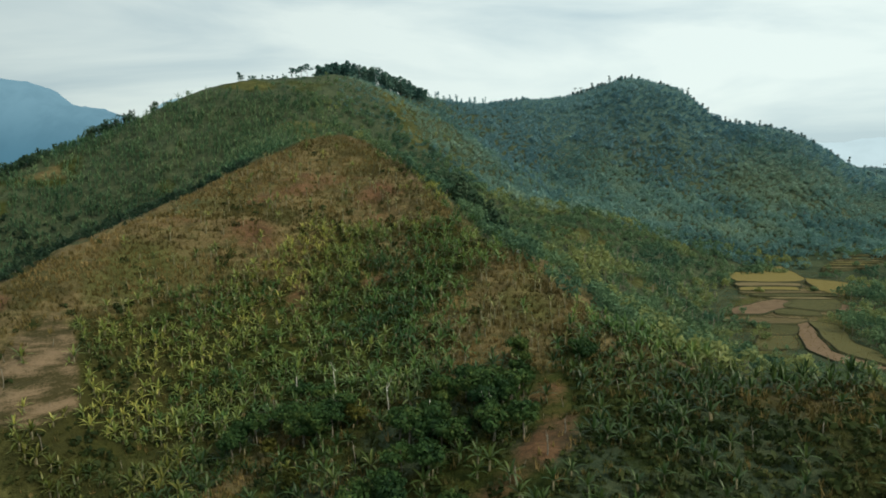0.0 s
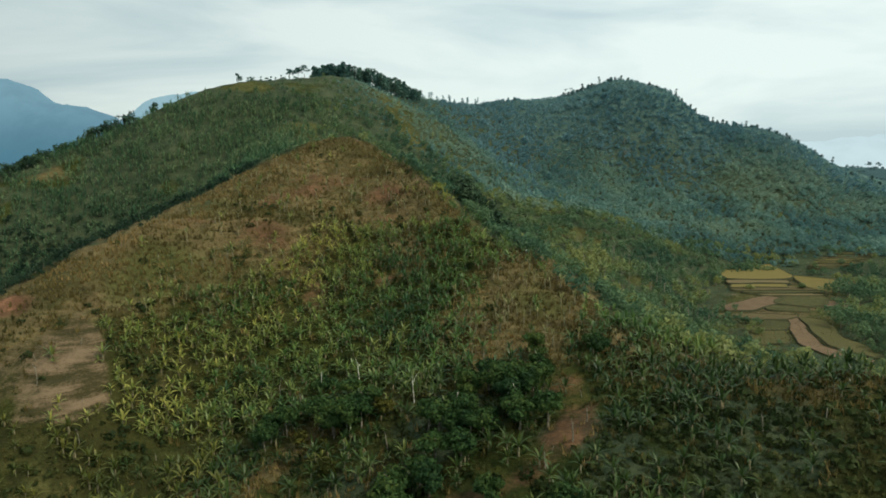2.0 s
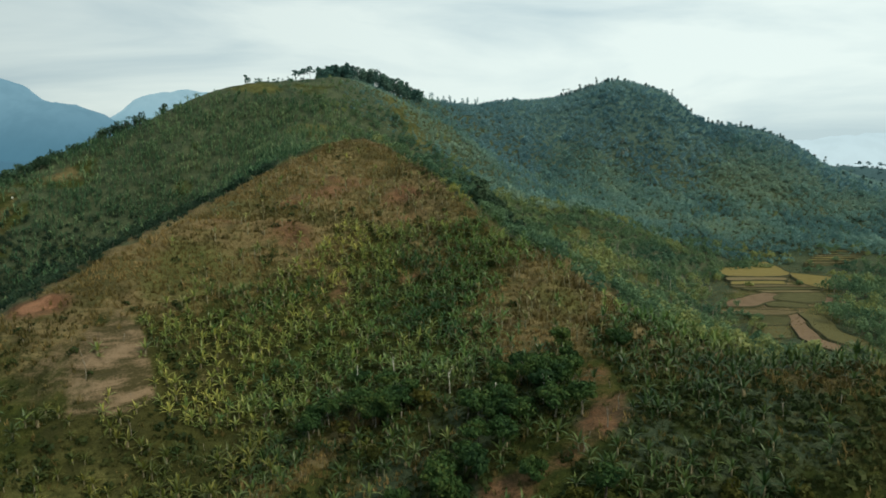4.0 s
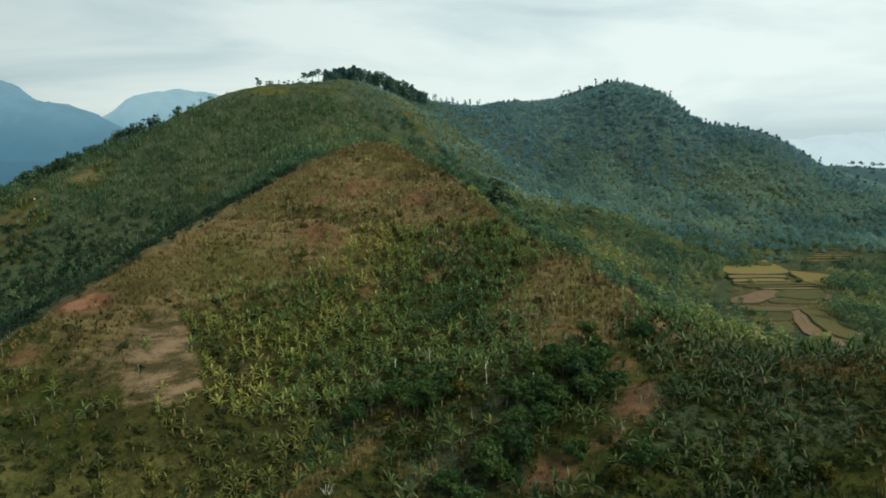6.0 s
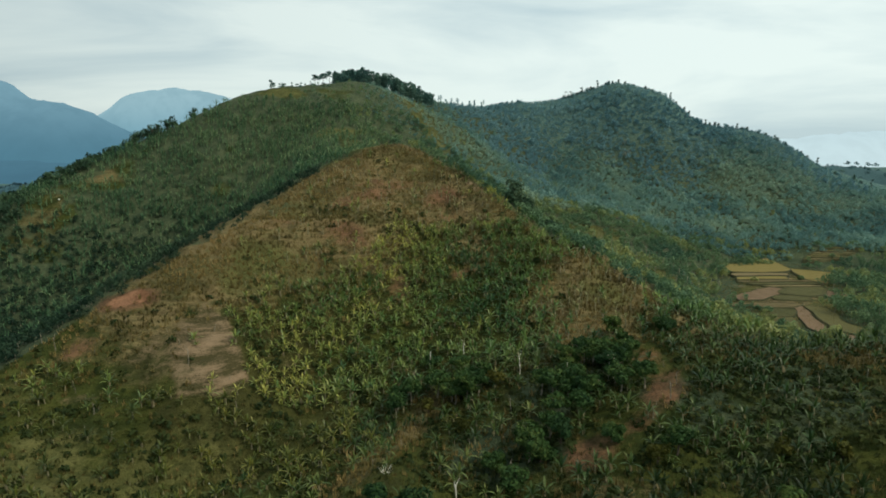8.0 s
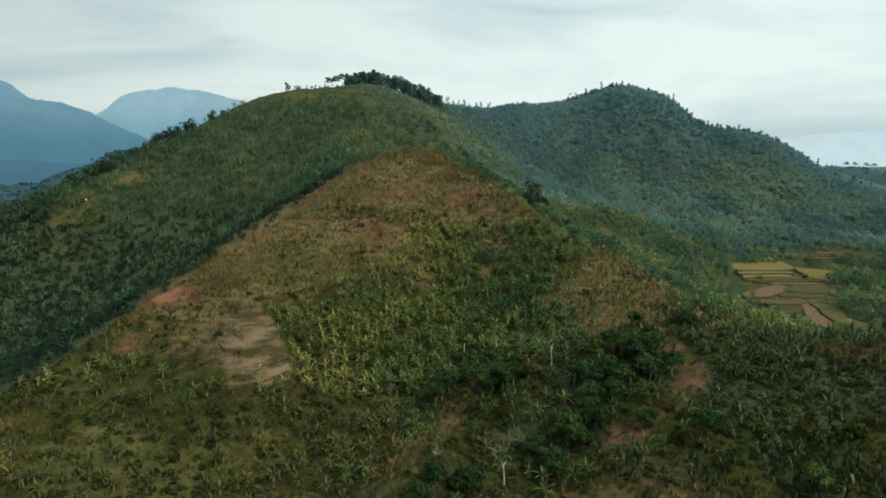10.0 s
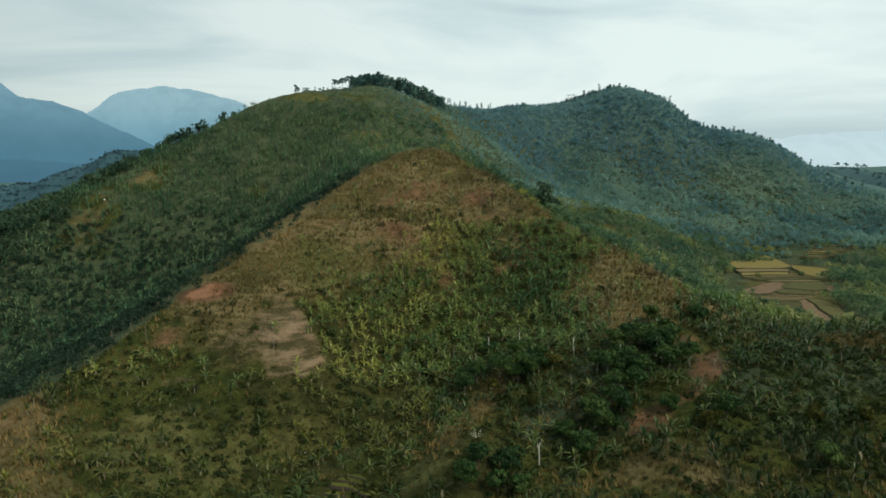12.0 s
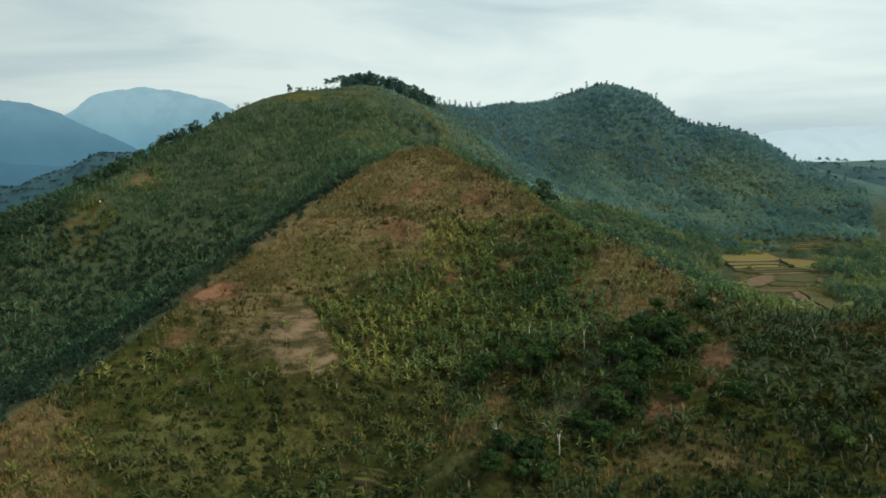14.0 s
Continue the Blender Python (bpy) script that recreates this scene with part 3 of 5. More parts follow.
def scatter(name, shapes, spots, materials, label, category, kind="stuff", group=""):
    """Many plants as one mesh. spots: rows of x, y, z, turn, scale, and which shape."""
    verts, loops, sizes, slots, at = [], [], [], [], 0
    spots = np.asarray(spots, float)
    for k, sh in enumerate(shapes):
        mine = spots[spots[:, 5].astype(int) == k]
        if not len(mine):
            continue
        c, s, g = np.cos(mine[:, 3]), np.sin(mine[:, 3]), mine[:, 4]
        p = sh[0]
        v = np.empty((len(mine), len(p), 3))
        v[:, :, 0] = (p[None, :, 0] * c[:, None] - p[None, :, 1] * s[:, None]) * g[:, None] + mine[:, 0, None]
        v[:, :, 1] = (p[None, :, 0] * s[:, None] + p[None, :, 1] * c[:, None]) * g[:, None] + mine[:, 1, None]
        v[:, :, 2] = p[None, :, 2] * g[:, None] + mine[:, 2, None]
        flat_loops = np.array([i for f in sh[1] for i in f])
        loops.append((flat_loops[None] + at + np.arange(len(mine))[:, None] * len(p)).ravel())
        sizes.append(np.tile([len(f) for f in sh[1]], len(mine)))
        slots.append(np.tile(sh[2], len(mine)))
        verts.append(v.reshape(-1, 3))
        at += len(mine) * len(p)
    me = bpy.data.meshes.new(name)
    fill_mesh(me, np.concatenate(verts), np.concatenate(loops), np.concatenate(sizes), np.concatenate(slots))
    for m in materials:
        me.materials.append(m)
    return tagged(new(name, me), label, category, group, kind)


rng = np.random.default_rng(7)


def sown(x0, x1, y0, y1, step, density, shapes, scale=(0.8, 1.2), sink=0.05):
    """Spots on a shaken grid, kept by a density of 0 to 1."""
    gx, gy = np.meshgrid(np.arange(x0, x1, step), np.arange(y0, y1, step))
    x = gx.ravel() + rng.uniform(-0.48, 0.48, gx.size) * step
    y = gy.ravel() + rng.uniform(-0.48, 0.48, gx.size) * step
    keep = rng.uniform(0, 1, x.size) < density(x, y)
    x, y = x[keep], y[keep]
    return np.c_[x, y, height(x, y) - sink, rng.uniform(0, 6.283, x.size), rng.uniform(*scale, x.size), rng.integers(0, shapes, x.size)]


def clumpy(x, y, size=9.0, seed=0.0):
    """An uneven 0 to 1 field, so that plants stand in drifts."""
    a = np.sin(x / size + 2.1 * np.sin(y / size * 0.7 + seed)) * np.sin(y / size * 1.1 + 1.7 * np.sin(x / size * 0.6 - seed))
    b = np.sin(x / size * 2.3 + seed) * np.sin(y / size * 2.7 - seed)
    return np.clip(0.5 + 0.4 * a + 0.2 * b, 0, 1)


def blade(length, width, rise, droop, parts, fold=0.18, slot=0):
    """A long leaf from the origin along +x: it rises at an angle and bends over, folded along its rib."""
    pts, faces = [], []
    x = z = 0.0
    a = radians(rise)
    for i in range(parts + 1):
        u = i / parts
        w = width * 0.5 * (0.22 + 0.78 * math.sin(math.pi * min(1, 0.12 + u * 0.88)) ** 0.7) * (1 if i < parts else 0.12)
        pts += [(x, w, z + w * fold * 2), (x, 0, z), (x, -w, z + w * fold * 2)]
        a -= radians(droop) / parts
        x += math.cos(a) * length / parts
        z += math.sin(a) * length / parts
    for i in range(parts):
        for k in (0, 1):
            p = i * 3 + k
            faces.append((p, p + 1, p + 4, p + 3))
    return shape(pts, faces, slot)


def pole(radius, top, height_, sides=6, lean=0.0, slot=0, bends=1, wob=0.0):
    pts, faces = [], []
    for i in range(bends + 1):
        u = i / bends
        r = radius + (top - radius) * u
        ox, oy = lean * u * height_ + wob * math.sin(u * 5), wob * math.sin(u * 3.4 + 1)
        pts += [(ox + r * math.cos(6.2832 * k / sides), oy + r * math.sin(6.2832 * k / sides), u * height_) for k in range(sides)]
    for i in range(bends):
        for k in range(sides):
            a, b = i * sides + k, i * sides + (k + 1) % sides
            faces.append((a, b, b + sides, a + sides))
    faces.append(tuple(range(bends * sides, bends * sides + sides)))
    return shape(pts, faces, slot)


def leaf_cloud(r, n, center, radii, size, slot=0, long=1.6, corners=4):
    """Loose leaves turned all ways, thicker towards the outside of an uneven ball."""
    d = r.normal(size=(n, 3))
    d /= np.linalg.norm(d, axis=1)[:, None]
    rad = r.uniform(0.55, 1.0, n) ** 0.6
    c = np.array(center) + d * rad[:, None] * np.array(radii) * (1 + 0.18 * np.sin(d[:, :1] * 5 + d[:, 1:2] * 4 + r.uniform(0, 6)))
    u = np.cross(d, r.normal(size=(n, 3))) + 0.35 * r.normal(size=(n, 3))
    u /= np.linalg.norm(u, axis=1)[:, None]
    w = np.cross(d + 0.7 * r.normal(size=(n, 3)), u)
    w /= np.linalg.norm(w, axis=1)[:, None]
    s = (size * r.uniform(0.6, 1.3, n))[:, None]
    if corners == 3:
        v = np.stack([c - u * s * long / 2 - w * s * 0.45, c + u * s * long / 2, c - u * s * long / 2 + w * s * 0.55], 1).reshape(-1, 3)
    else:
        v = np.stack([c - u * s * long / 2, c + w * s / 2 - u * s * 0.1, c + u * s * long / 2, c - w * s / 2 + u * s * 0.1], 1).reshape(-1, 3)
    return v, [tuple(range(i * corners, i * corners + corners)) for i in range(n)], [slot] * n


# ---- banana plants ----
def banana_leaves(r, count, long=2.1):
    """Poses and sizes of the leaves of one plant: young ones upright in the middle, old ones arching out."""
    out = []
    turn = r.uniform(0, 360)
    for i in range(count):
        u = i / max(1, count - 1)
        out.append((turn + i * 137.5 + r.uniform(-18, 18), 88 - 40 * u + r.uniform(-8, 8), 16 + 62 * u + r.uniform(-15, 15), long * r.uniform(0.75, 1.1) * (0.9 + 0.15 * u), r.uniform(0.25, 0.34)))
    return out


def banana_shape(r, count, parts, stem=1.3, suckers=2):
    pieces = [pole(0.14, 0.09, stem, 5, lean=r.uniform(-0.06, 0.06), slot=1)]
    for turn, rise, droop, length, width in banana_leaves(r, count, 2.3):
        pieces.append(moved(blade(length, width, rise, droop, parts), pose(0, 0, stem * r.uniform(0.8, 1.0), 0, 0, turn)))
    for k in range(suckers):
        a, d = r.uniform(0, 6.28), r.uniform(0.4, 0.8)
        for turn, rise, droop, length, width in banana_leaves(r, 3, 1.4):
            pieces.append(moved(blade(length, width * 0.8, rise, droop, parts), pose(d * math.cos(a), d * math.sin(a), 0.15, 0, 0, turn)))
    if r.uniform() < 0.5:
        pieces.append(moved(blade(1.2, 0.35, -35, 50, 2, slot=2), pose(0, 0, stem * 0.9, 0, 0, r.uniform(0, 360))))
    return joined(*pieces)


def young_shape(r):
    """A tall pale plant with few, ragged, upright leaves."""
    pieces = [pole(0.10, 0.07, 1.3, 5, slot=1)]
    for turn, rise, droop, length, width in banana_leaves(r, 4, 1.2):
        pieces.append(moved(blade(length, width * 0.85, min(80, rise + 15), droop * 0.8, 3, slot=int(r.uniform() < 0.25) * 2), pose(0, 0, 1.2, 0, 0, turn)))
    return joined(*pieces)


r_ban = np.random.default_rng(11)
STEM_MESH = [mesh_of("pseudostem", pole(0.15, 0.09, 1.35, 7, lean=a, bends=2), M_STEM, smooth=True) for a in (-0.05, 0.03, 0.07)]
LEAF_FORMS = ((1.8, 0.20, 87, 14), (2.0, 0.24, 81, 26), (2.05, 0.26, 73, 42), (2.05, 0.27, 62, 62), (1.9, 0.26, 48, 80))
LEAF_MESH = {m.name: [mesh_of("leaf", blade(*form, 6), m, smooth=True) for form in LEAF_FORMS] for m in (M_BANANA, M_BANANA_DEEP)}
DEAD_LEAF = mesh_of("dead_leaf", blade(1.5, 0.4, -30, 55, 4), M_DRYLEAF, smooth=True)


def banana_plant(n, mat, label):
    """One plant to copy: an Empty at its foot, a stem, its leaves and the young shoot beside it."""
    top = new("banana_plant")
    part("pseudostem", STEM_MESH[n % 3], top)
    turn = r_ban.uniform(0, 360)
    lean = (-0.05, 0.03, 0.07)[n % 3] * 1.3
    forms = LEAF_MESH[mat.name]
    for i in range(11 + n % 3):
        turn += 137.5 + r_ban.uniform(-15, 15)
        part("leaf", forms[min(4, i * 5 // 12)], top, pose(lean, 0, 1.33 - 0.05 * i, r_ban.uniform(-12, 12), 0, turn))
    for i in range(3):
        part("leaf", forms[i % 2], top, pose(0.55, 0.2, 0.1, 0, 0, turn + 120 * i) @ Matrix.Scale(0.6, 4))
    if n % 2:
        part("dead_leaf", DEAD_LEAF, top, pose(lean, 0, 1.2, 0, 0, r_ban.uniform(0, 360)), "withered brown hanging leaf")
    return tagged(top, label, "banana plant", "banana plants on the near slope")


def banana_density(x, y):
    f = on_front(x, y) * (y > 30)
    upper = np.interp(x, (-62, -58.5, -52, -45.5, -39, -32, -30, -22, -11, -3, 4), (99, 103, 110, 117, 121, 129, 136, 140, 139, 135, 130)) + 3 * (clumpy(x, y, 3.0, 2.0) - 0.5)
    d = 0.9 * np.clip((upper - y) / 3, 0, 1) * (x > -63)
    d = np.maximum(d, 0.42 * (x < -45) * (y < 90) * (y > 30))
    d = d * np.interp(y, (58, 82), (0.5, 1.0))
    d = np.maximum(d, 0.62 * blob(x, y, 25, 60, 16, 14))
    d = np.maximum(d, 0.85 * blob(x, y, 18, 45, 10, 9))
    d = np.maximum(d, 1.0 * blob(x, y, -8, 108, 16, 18)) * 1.0
    d = np.maximum(d, 0.95 * blob(x, y, -48, 99, 6, 12, 30))
    d = np.maximum(d, 0.8 * blob(x, y, -40, 92, 20, 10, 15))
    d = np.maximum(d, 0.04 * (y > 118))
    near = (x < -20) & (y < 84)
    d = d * np.where(near, np.clip(4.0 * clumpy(x, y, 2.6, 5.0) - 1.35, 0, 1.8), 0.5 + 0.85 * clumpy(x, y, 5.0, 1.0))
    d = d * (1 - np.clip(most(cover_red(x, y), cover_tan(x, y)) * 1.4 - 0.2, 0, 1))
    d = d * (1 - 0.95 * blob(x, y, 14, 101, 12, 19, -22)) * (1 - 0.8 * blob(x, y, -3, 71, 10, 8)) * (1 - 0.85 * blob(x, y, -13, 60, 7, 5)) * (1 - 0.85 * blob(x, y, -9, 43, 9, 4))
    d = d * (1 - 0.82 * (x > 26 + (y - 46) * 0.15) * (y < 66)) * (1 - 0.6 * blob(x, y, -40, 50, 8, 6)) * (1 - 0.9 * blob(x, y, 39, 77, 8, 4)) * (1 - 0.9 * blob(x, y, -20, 47, 4, 6)) * (1 - 0.6 * blob(x, y, -22, 53, 15, 8)) * (1 - 0.5 * blob(x, y, -70, 88, 10, 8)) * (1 - 0.97 * blob(x, y, -47.5, 57, 5, 5))
    return d * f


spots = sown(-112, 110, 30, 172, 1.6, banana_density, 9, (0.56, 1.0))
edge_y = rng.uniform(56, 93, 70)
edge_x = np.interp(edge_y, FLANK_Y, FLANK_X) + rng.uniform(-1.5, 3.5, 70)
spots = np.r_[spots, np.c_[edge_x, edge_y, height(edge_x, edge_y), rng.uniform(0, 6.28, 70), rng.uniform(0.85, 1.2, 70), rng.integers(0, 9, 70)]]
rim_y = rng.uniform(108, 168, 150)
rim_x = np.interp(rim_y, FLANK_Y, FLANK_X) + rng.uniform(-2, 6.5, 150)
spots = np.r_[spots, np.c_[rim_x, rim_y, height(rim_x, rim_y), rng.uniform(0, 6.28, 150), rng.uniform(0.4, 0.7, 150), rng.integers(0, 9, 150)]]
spots = spots[np.argsort(spots[:, 1])]
NEAR = 300
plants = [banana_plant(n, M_BANANA, "yellow-green banana plant with arching leaves on a slope") for n in range(5)]
plants += [banana_plant(n, M_BANANA_DEEP, "deep green banana plant with arching leaves on a slope") for n in range(5)]
used = set()
for n, (x, y, z, turn, size, kind) in enumerate(spots[:NEAR]):
    size *= 0.92
    m = Matrix.Translation((x, y, z)) @ pose(0, 0, 0, rng.uniform(-7, 7), rng.uniform(-7, 7), math.degrees(turn)) @ Matrix.Scale(size, 4)
    pick = int(kind) % 5 + (5 if x + 10 + rng.normal() * 34 + 22 * (clumpy(x, y, 7.0, 6.0) - 0.5) > -16 else 0)
    if pick in used:
        twin = copy_thing(plants[pick], Matrix.Identity(4))
        twin.matrix_basis = m
    else:
        used.add(pick)
        plants[pick].matrix_basis = m
rest = spots[NEAR:]
deep = rest[:, 0] + rng.normal(size=len(rest)) * 9 + 34 * (clumpy(rest[:, 0], rest[:, 1], 7.0, 6.0) - 0.5) - np.clip(rest[:, 1] - 118, 0, 30) + np.clip(82 - rest[:, 1], 0, 30) > -24
BANANAS = [banana_shape(r_ban, 9, 3) for _ in range(9)]
# plants low on the slope take the darkened leaf copies
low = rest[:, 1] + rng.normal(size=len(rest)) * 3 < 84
for pick, leaf, label in ((~deep & ~low, M_BANANA_MANY, "yellow-green banana plants crowding the hill face"), (~deep & low, M_BANANA_OLIVE_DIM, "olive green banana plants on the lower slope, leaf colour darkened"),
                          (deep & ~low, M_BANANA_BLUE, "deep green banana plants crowding the middle of the hill"), (deep & low, M_BANANA_LOW_DIM, "banana plants filling the lower gully, leaf green darkened")):
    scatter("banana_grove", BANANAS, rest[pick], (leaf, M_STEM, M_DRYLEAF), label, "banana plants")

# thin young plants on the dry knoll and the worn upper slope
young = sown(-60, 32, 84, 170, 2.0, lambda x, y: on_front(x, y) * most(0.45 * blob(x, y, 13, 101, 12, 20, -22), 0.5 * blob(x, y, -16, 146, 12, 14), 0.3 * blob(x, y, -38, 148, 22, 16), 0.35 * blob(x, y, -45, 118, 14, 10)), 4, (0.8, 1.5))
scatter("young_banana_row", [young_shape(r_ban) for _ in range(4)], young, (M_YOUNG, M_STEM, M_DRYLEAF),
        "thin pale young banana plants on dry earth", "banana plants")


def west_density(x, y):
    back = (1 - on_front(x, y)) * (x < np.interp(y, RIDGE_Y, RIDGE_X) - np.where(y < 172, 6, -20)) * (x < np.interp(y, (100, 175, 230, 260), (-70, -32, -38, -44)) + 16 * (clumpy(x, y, 6.0, 9.0) - 0.5))
    d = 0.9 * back * np.clip((clumpy(x, y, 8.0, 2.0) * 1.9), 0.6, 1)
    d = d * np.clip(1.1 - 0.6 * cover_dry(x, y) - 0.9 * cover_lawn(x, y), 0.08, 1)
    off = np.interp(y, RIDGE_Y, RIDGE_X) - x
    d = d * np.where(y < 170, np.clip((off - 10) / 24, 0.0, 1), 1) * (1 - 0.4 * np.clip((-15 - height(x, y)) / 10, 0, 1)) * np.clip((y - 100) / 45, 0.05, 1)
    return d * np.clip((259 - y - np.clip(-x - 100, 0, 40) * 0.35) / 14, 0, 1)


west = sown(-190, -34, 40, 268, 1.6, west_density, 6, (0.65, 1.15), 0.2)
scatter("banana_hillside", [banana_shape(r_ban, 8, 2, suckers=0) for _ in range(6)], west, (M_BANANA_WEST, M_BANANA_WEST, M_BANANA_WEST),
        "banana plants covering the far slope, leaf colour darkened and blued", "banana plants")


# ---- grass and weeds ----
def tuft(r, blades, tall, slot=0):
    pts, faces = [], []
    for k in range(blades):
        a, lean = r.uniform(0, 6.28), r.uniform(0.15, 0.7)
        h, w = tall * r.uniform(0.6, 1.2), 0.05 * tall / 0.5
        bx, by = r.uniform(-0.25, 0.25, 2)
        c, s = math.cos(a), math.sin(a)
        i = len(pts)
        pts += [(bx - s * w, by + c * w, 0), (bx + s * w, by - c * w, 0), (bx + c * h * lean, by + s * h * lean, h)]
        faces.append((i, i + 1, i + 2))
    return shape(pts, faces, slot)


r_grass = np.random.default_rng(3)
grass = sown(-112, 100, 28, 174, 0.95, lambda x, y: on_front(x, y) * np.clip(0.12 + cover_dry(x, y), 0, 0.9) * np.clip(1.1 - cover_tan(x, y) * 1.2 - cover_red(x, y) * 0.8, 0.05, 1), 5, (0.8, 1.9), 0.02)
scatter("grass_tufts", [tuft(r_grass, 9, 0.62) for _ in range(5)], grass, (M_GRASS,), "short dry grass on the near hill", "grass")
weeds = sown(-112, 110, 28, 172, 1.5, lambda x, y: on_front(x, y) * np.clip(0.8 * clumpy(x, y, 4.0, 3.0) + 0.6 * (cover_wood(x, y) > 0.4), 0, 0.95) * np.clip(1.05 - most(cover_dry(x, y) * 1.05, cover_tan(x, y) * 1.8, cover_red(x, y) * 1.3), 0.01, 1), 5, (0.5, 1.3), 0.1)
M_LAWN = foliage("green_grass", (0.035, 0.042, 0.011), (0.072, 0.078, 0.021), (0.142, 0.134, 0.043), patch=0.12)
lawn = sown(-112, 62, 34, 150, 0.85, lambda x, y: on_front(x, y) * np.clip(1.1 - cover_dry(x, y), 0.1, 1) * np.clip(0.25 + 0.75 * clumpy(x, y, 3.0, 8.0), 0, 1) * np.clip(1.05 - cover_tan(x, y) * 1.3 - cover_red(x, y), 0, 1), 5, (0.5, 1.2), 0.02)
scatter("green_grass", [tuft(r_grass, 9, 0.55) for _ in range(5)], lawn, (M_LAWN,), "yellow-green grass on the near terraced slope", "grass")
# dry grass whose pale gold also paints the lit edge of the crests
straw = sown(-70, 30, 84, 176, 0.7, lambda x, y: 0.85 * most(strip(x, y, 2.4, (-62, 140), (-56, 154), (-46, 166), (-30, 173), (-20, 171), (-11, 159), (-4, 146), (1, 136)), 0.8 * strip(x, y, 2.5, (9, 119), (14.5, 115), (20, 105), (24, 97))), 5, (0.6, 1.3), 0.02)
scatter("straw_grass", [tuft(r_grass, 9, 0.6) for _ in range(5)], straw, (M_STRAW,), "dry grass along the crest, pale golden as by rim light", "grass")
wet = sown(4, 112, 28, 70, 1.0, lambda x, y: on_front(x, y) * 0.6 * np.clip(1 - cover_red(x, y) * 1.2, 0, 1), 5, (0.25, 0.6), 0.1)
weeds = np.r_[weeds, wet]
scatter("weeds", [leaf_cloud(r_grass, 24, (0, 0, 0.25), (0.75, 0.75, 0.5), 0.42) for _ in range(5)], weeds, (M_WEED,), "low leafy weeds between the plants", "weeds")
sticks = sown(-112, 60, 30, 150, 3.0, lambda x, y: on_front(x, y) * 0.10, 3, (0.5, 1.3))
scatter("cut_stalks", [pole(0.05, 0.03, 1.1, 4, lean=a) for a in (-0.2, 0.1, 0.25)], sticks, (M_GREYWOOD,), "cut pale stalks standing in the grass", "stalks")


# ---- single trees ----
def limb_shape(length, radius):
    return pole(radius, radius * 0.4, length, 5, lean=0.15, bends=3, wob=0.06)


def leafy_tree(x, y, tall, spread, seed, leaf=M_TREE, bark=M_BARK, label="dense dark green broadleaf tree in the gully", n=1300, group="trees in the gully", clear=0.45, size=0.28):
    r = np.random.default_rng(seed)
    top = new("tree")
    top.location = (x, y, ground_at(x, y) - 0.1)
    trunk = part("trunk", mesh_of("trunk", pole(0.05 * spread + 0.05, 0.05, tall * 0.75, 7, lean=r.uniform(-0.08, 0.08), bends=4, wob=0.08), bark, smooth=True), top)
    clouds = []
    for k in range(4):
        a = k * 90 + r.uniform(-30, 30)
        part("limb", mesh_of("limb", limb_shape(spread * 0.75, 0.05), bark, smooth=True), trunk, pose(0, 0, tall * (clear + 0.05 * k), 0, r.uniform(35, 60), a))
    heads = 9
    for k in range(heads):
        a, d = k * 2.4 + r.uniform(-0.4, 0.4), spread * (0.0 if k == 0 else r.uniform(0.35, 0.75))
        zc = tall * (0.82 if k == 0 else r.uniform(clear + 0.1, 0.82))
        rad = spread * r.uniform(0.32, 0.5)
        clouds.append(leaf_cloud(r, n // heads, (d * math.cos(a), d * math.sin(a), zc), (rad, rad, rad * 0.72), size))
    part("crown", mesh_of("crown", joined(*clouds), leaf), top)
    return tagged(top, label, "tree", group)


r_tree = np.random.default_rng(21)
for k in range(40):
    x, y = ((2, 74), (-2, 68), (-15, 77), (-5, 60), (-22, 80), (8, 73), (5, 67))[k % 7]
    x, y = x + r_tree.normal() * 2.6, y + r_tree.normal() * 2.0
    leafy_tree(x, y, r_tree.uniform(3.4, 5.4), r_tree.uniform(1.5, 2.4), 100 + k, clear=0.5, bark=M_GREYWOOD, n=1150)
for k, (x, y) in enumerate(((-8, 56.5), (-14, 57), (0.8, 54.7), (-27, 41.5), (-24, 41), (7.5, 50.4), (16, 40), (-5, 58), (-31, 43), (10.6, 84.8), (-21, 89), (18.9, 82.9), (-12, 53), (-29, 45), (-25, 46))):
    leafy_tree(x, y, r_tree.uniform(2.6, 4.4), r_tree.uniform(1.5, 2.4), 200 + k, clear=0.3, label="bushy green shrub beside banana plants", group="shrubs among the bananas")
for k, (x, y) in enumerate(((-16, 79), (0.2, 67), (-11, 77), (4.5, 49), (20, 49), (-17, 67), (26, 47), (-19, 73.5), (-22, 76))):
    leafy_tree(x, y, r_tree.uniform(2.2, 3.4), r_tree.uniform(1.0, 1.5), 240 + k, leaf=M_TREE_YELLOW, n=500, clear=0.25, label="small yellow-green shrub with thin foliage", group="yellowing shrubs")


for k, (x, y) in enumerate(((81, 161), (83, 159), (79, 150), (122, 204), (104, 204))):
    leafy_tree(x, y, r_tree.uniform(1.8, 2.6), r_tree.uniform(1.2, 1.7), 270 + k, leaf=M_WOOD_NEAR, n=400, clear=0.3, label="round green bush at the edge of a field", group="bushes by the fields")


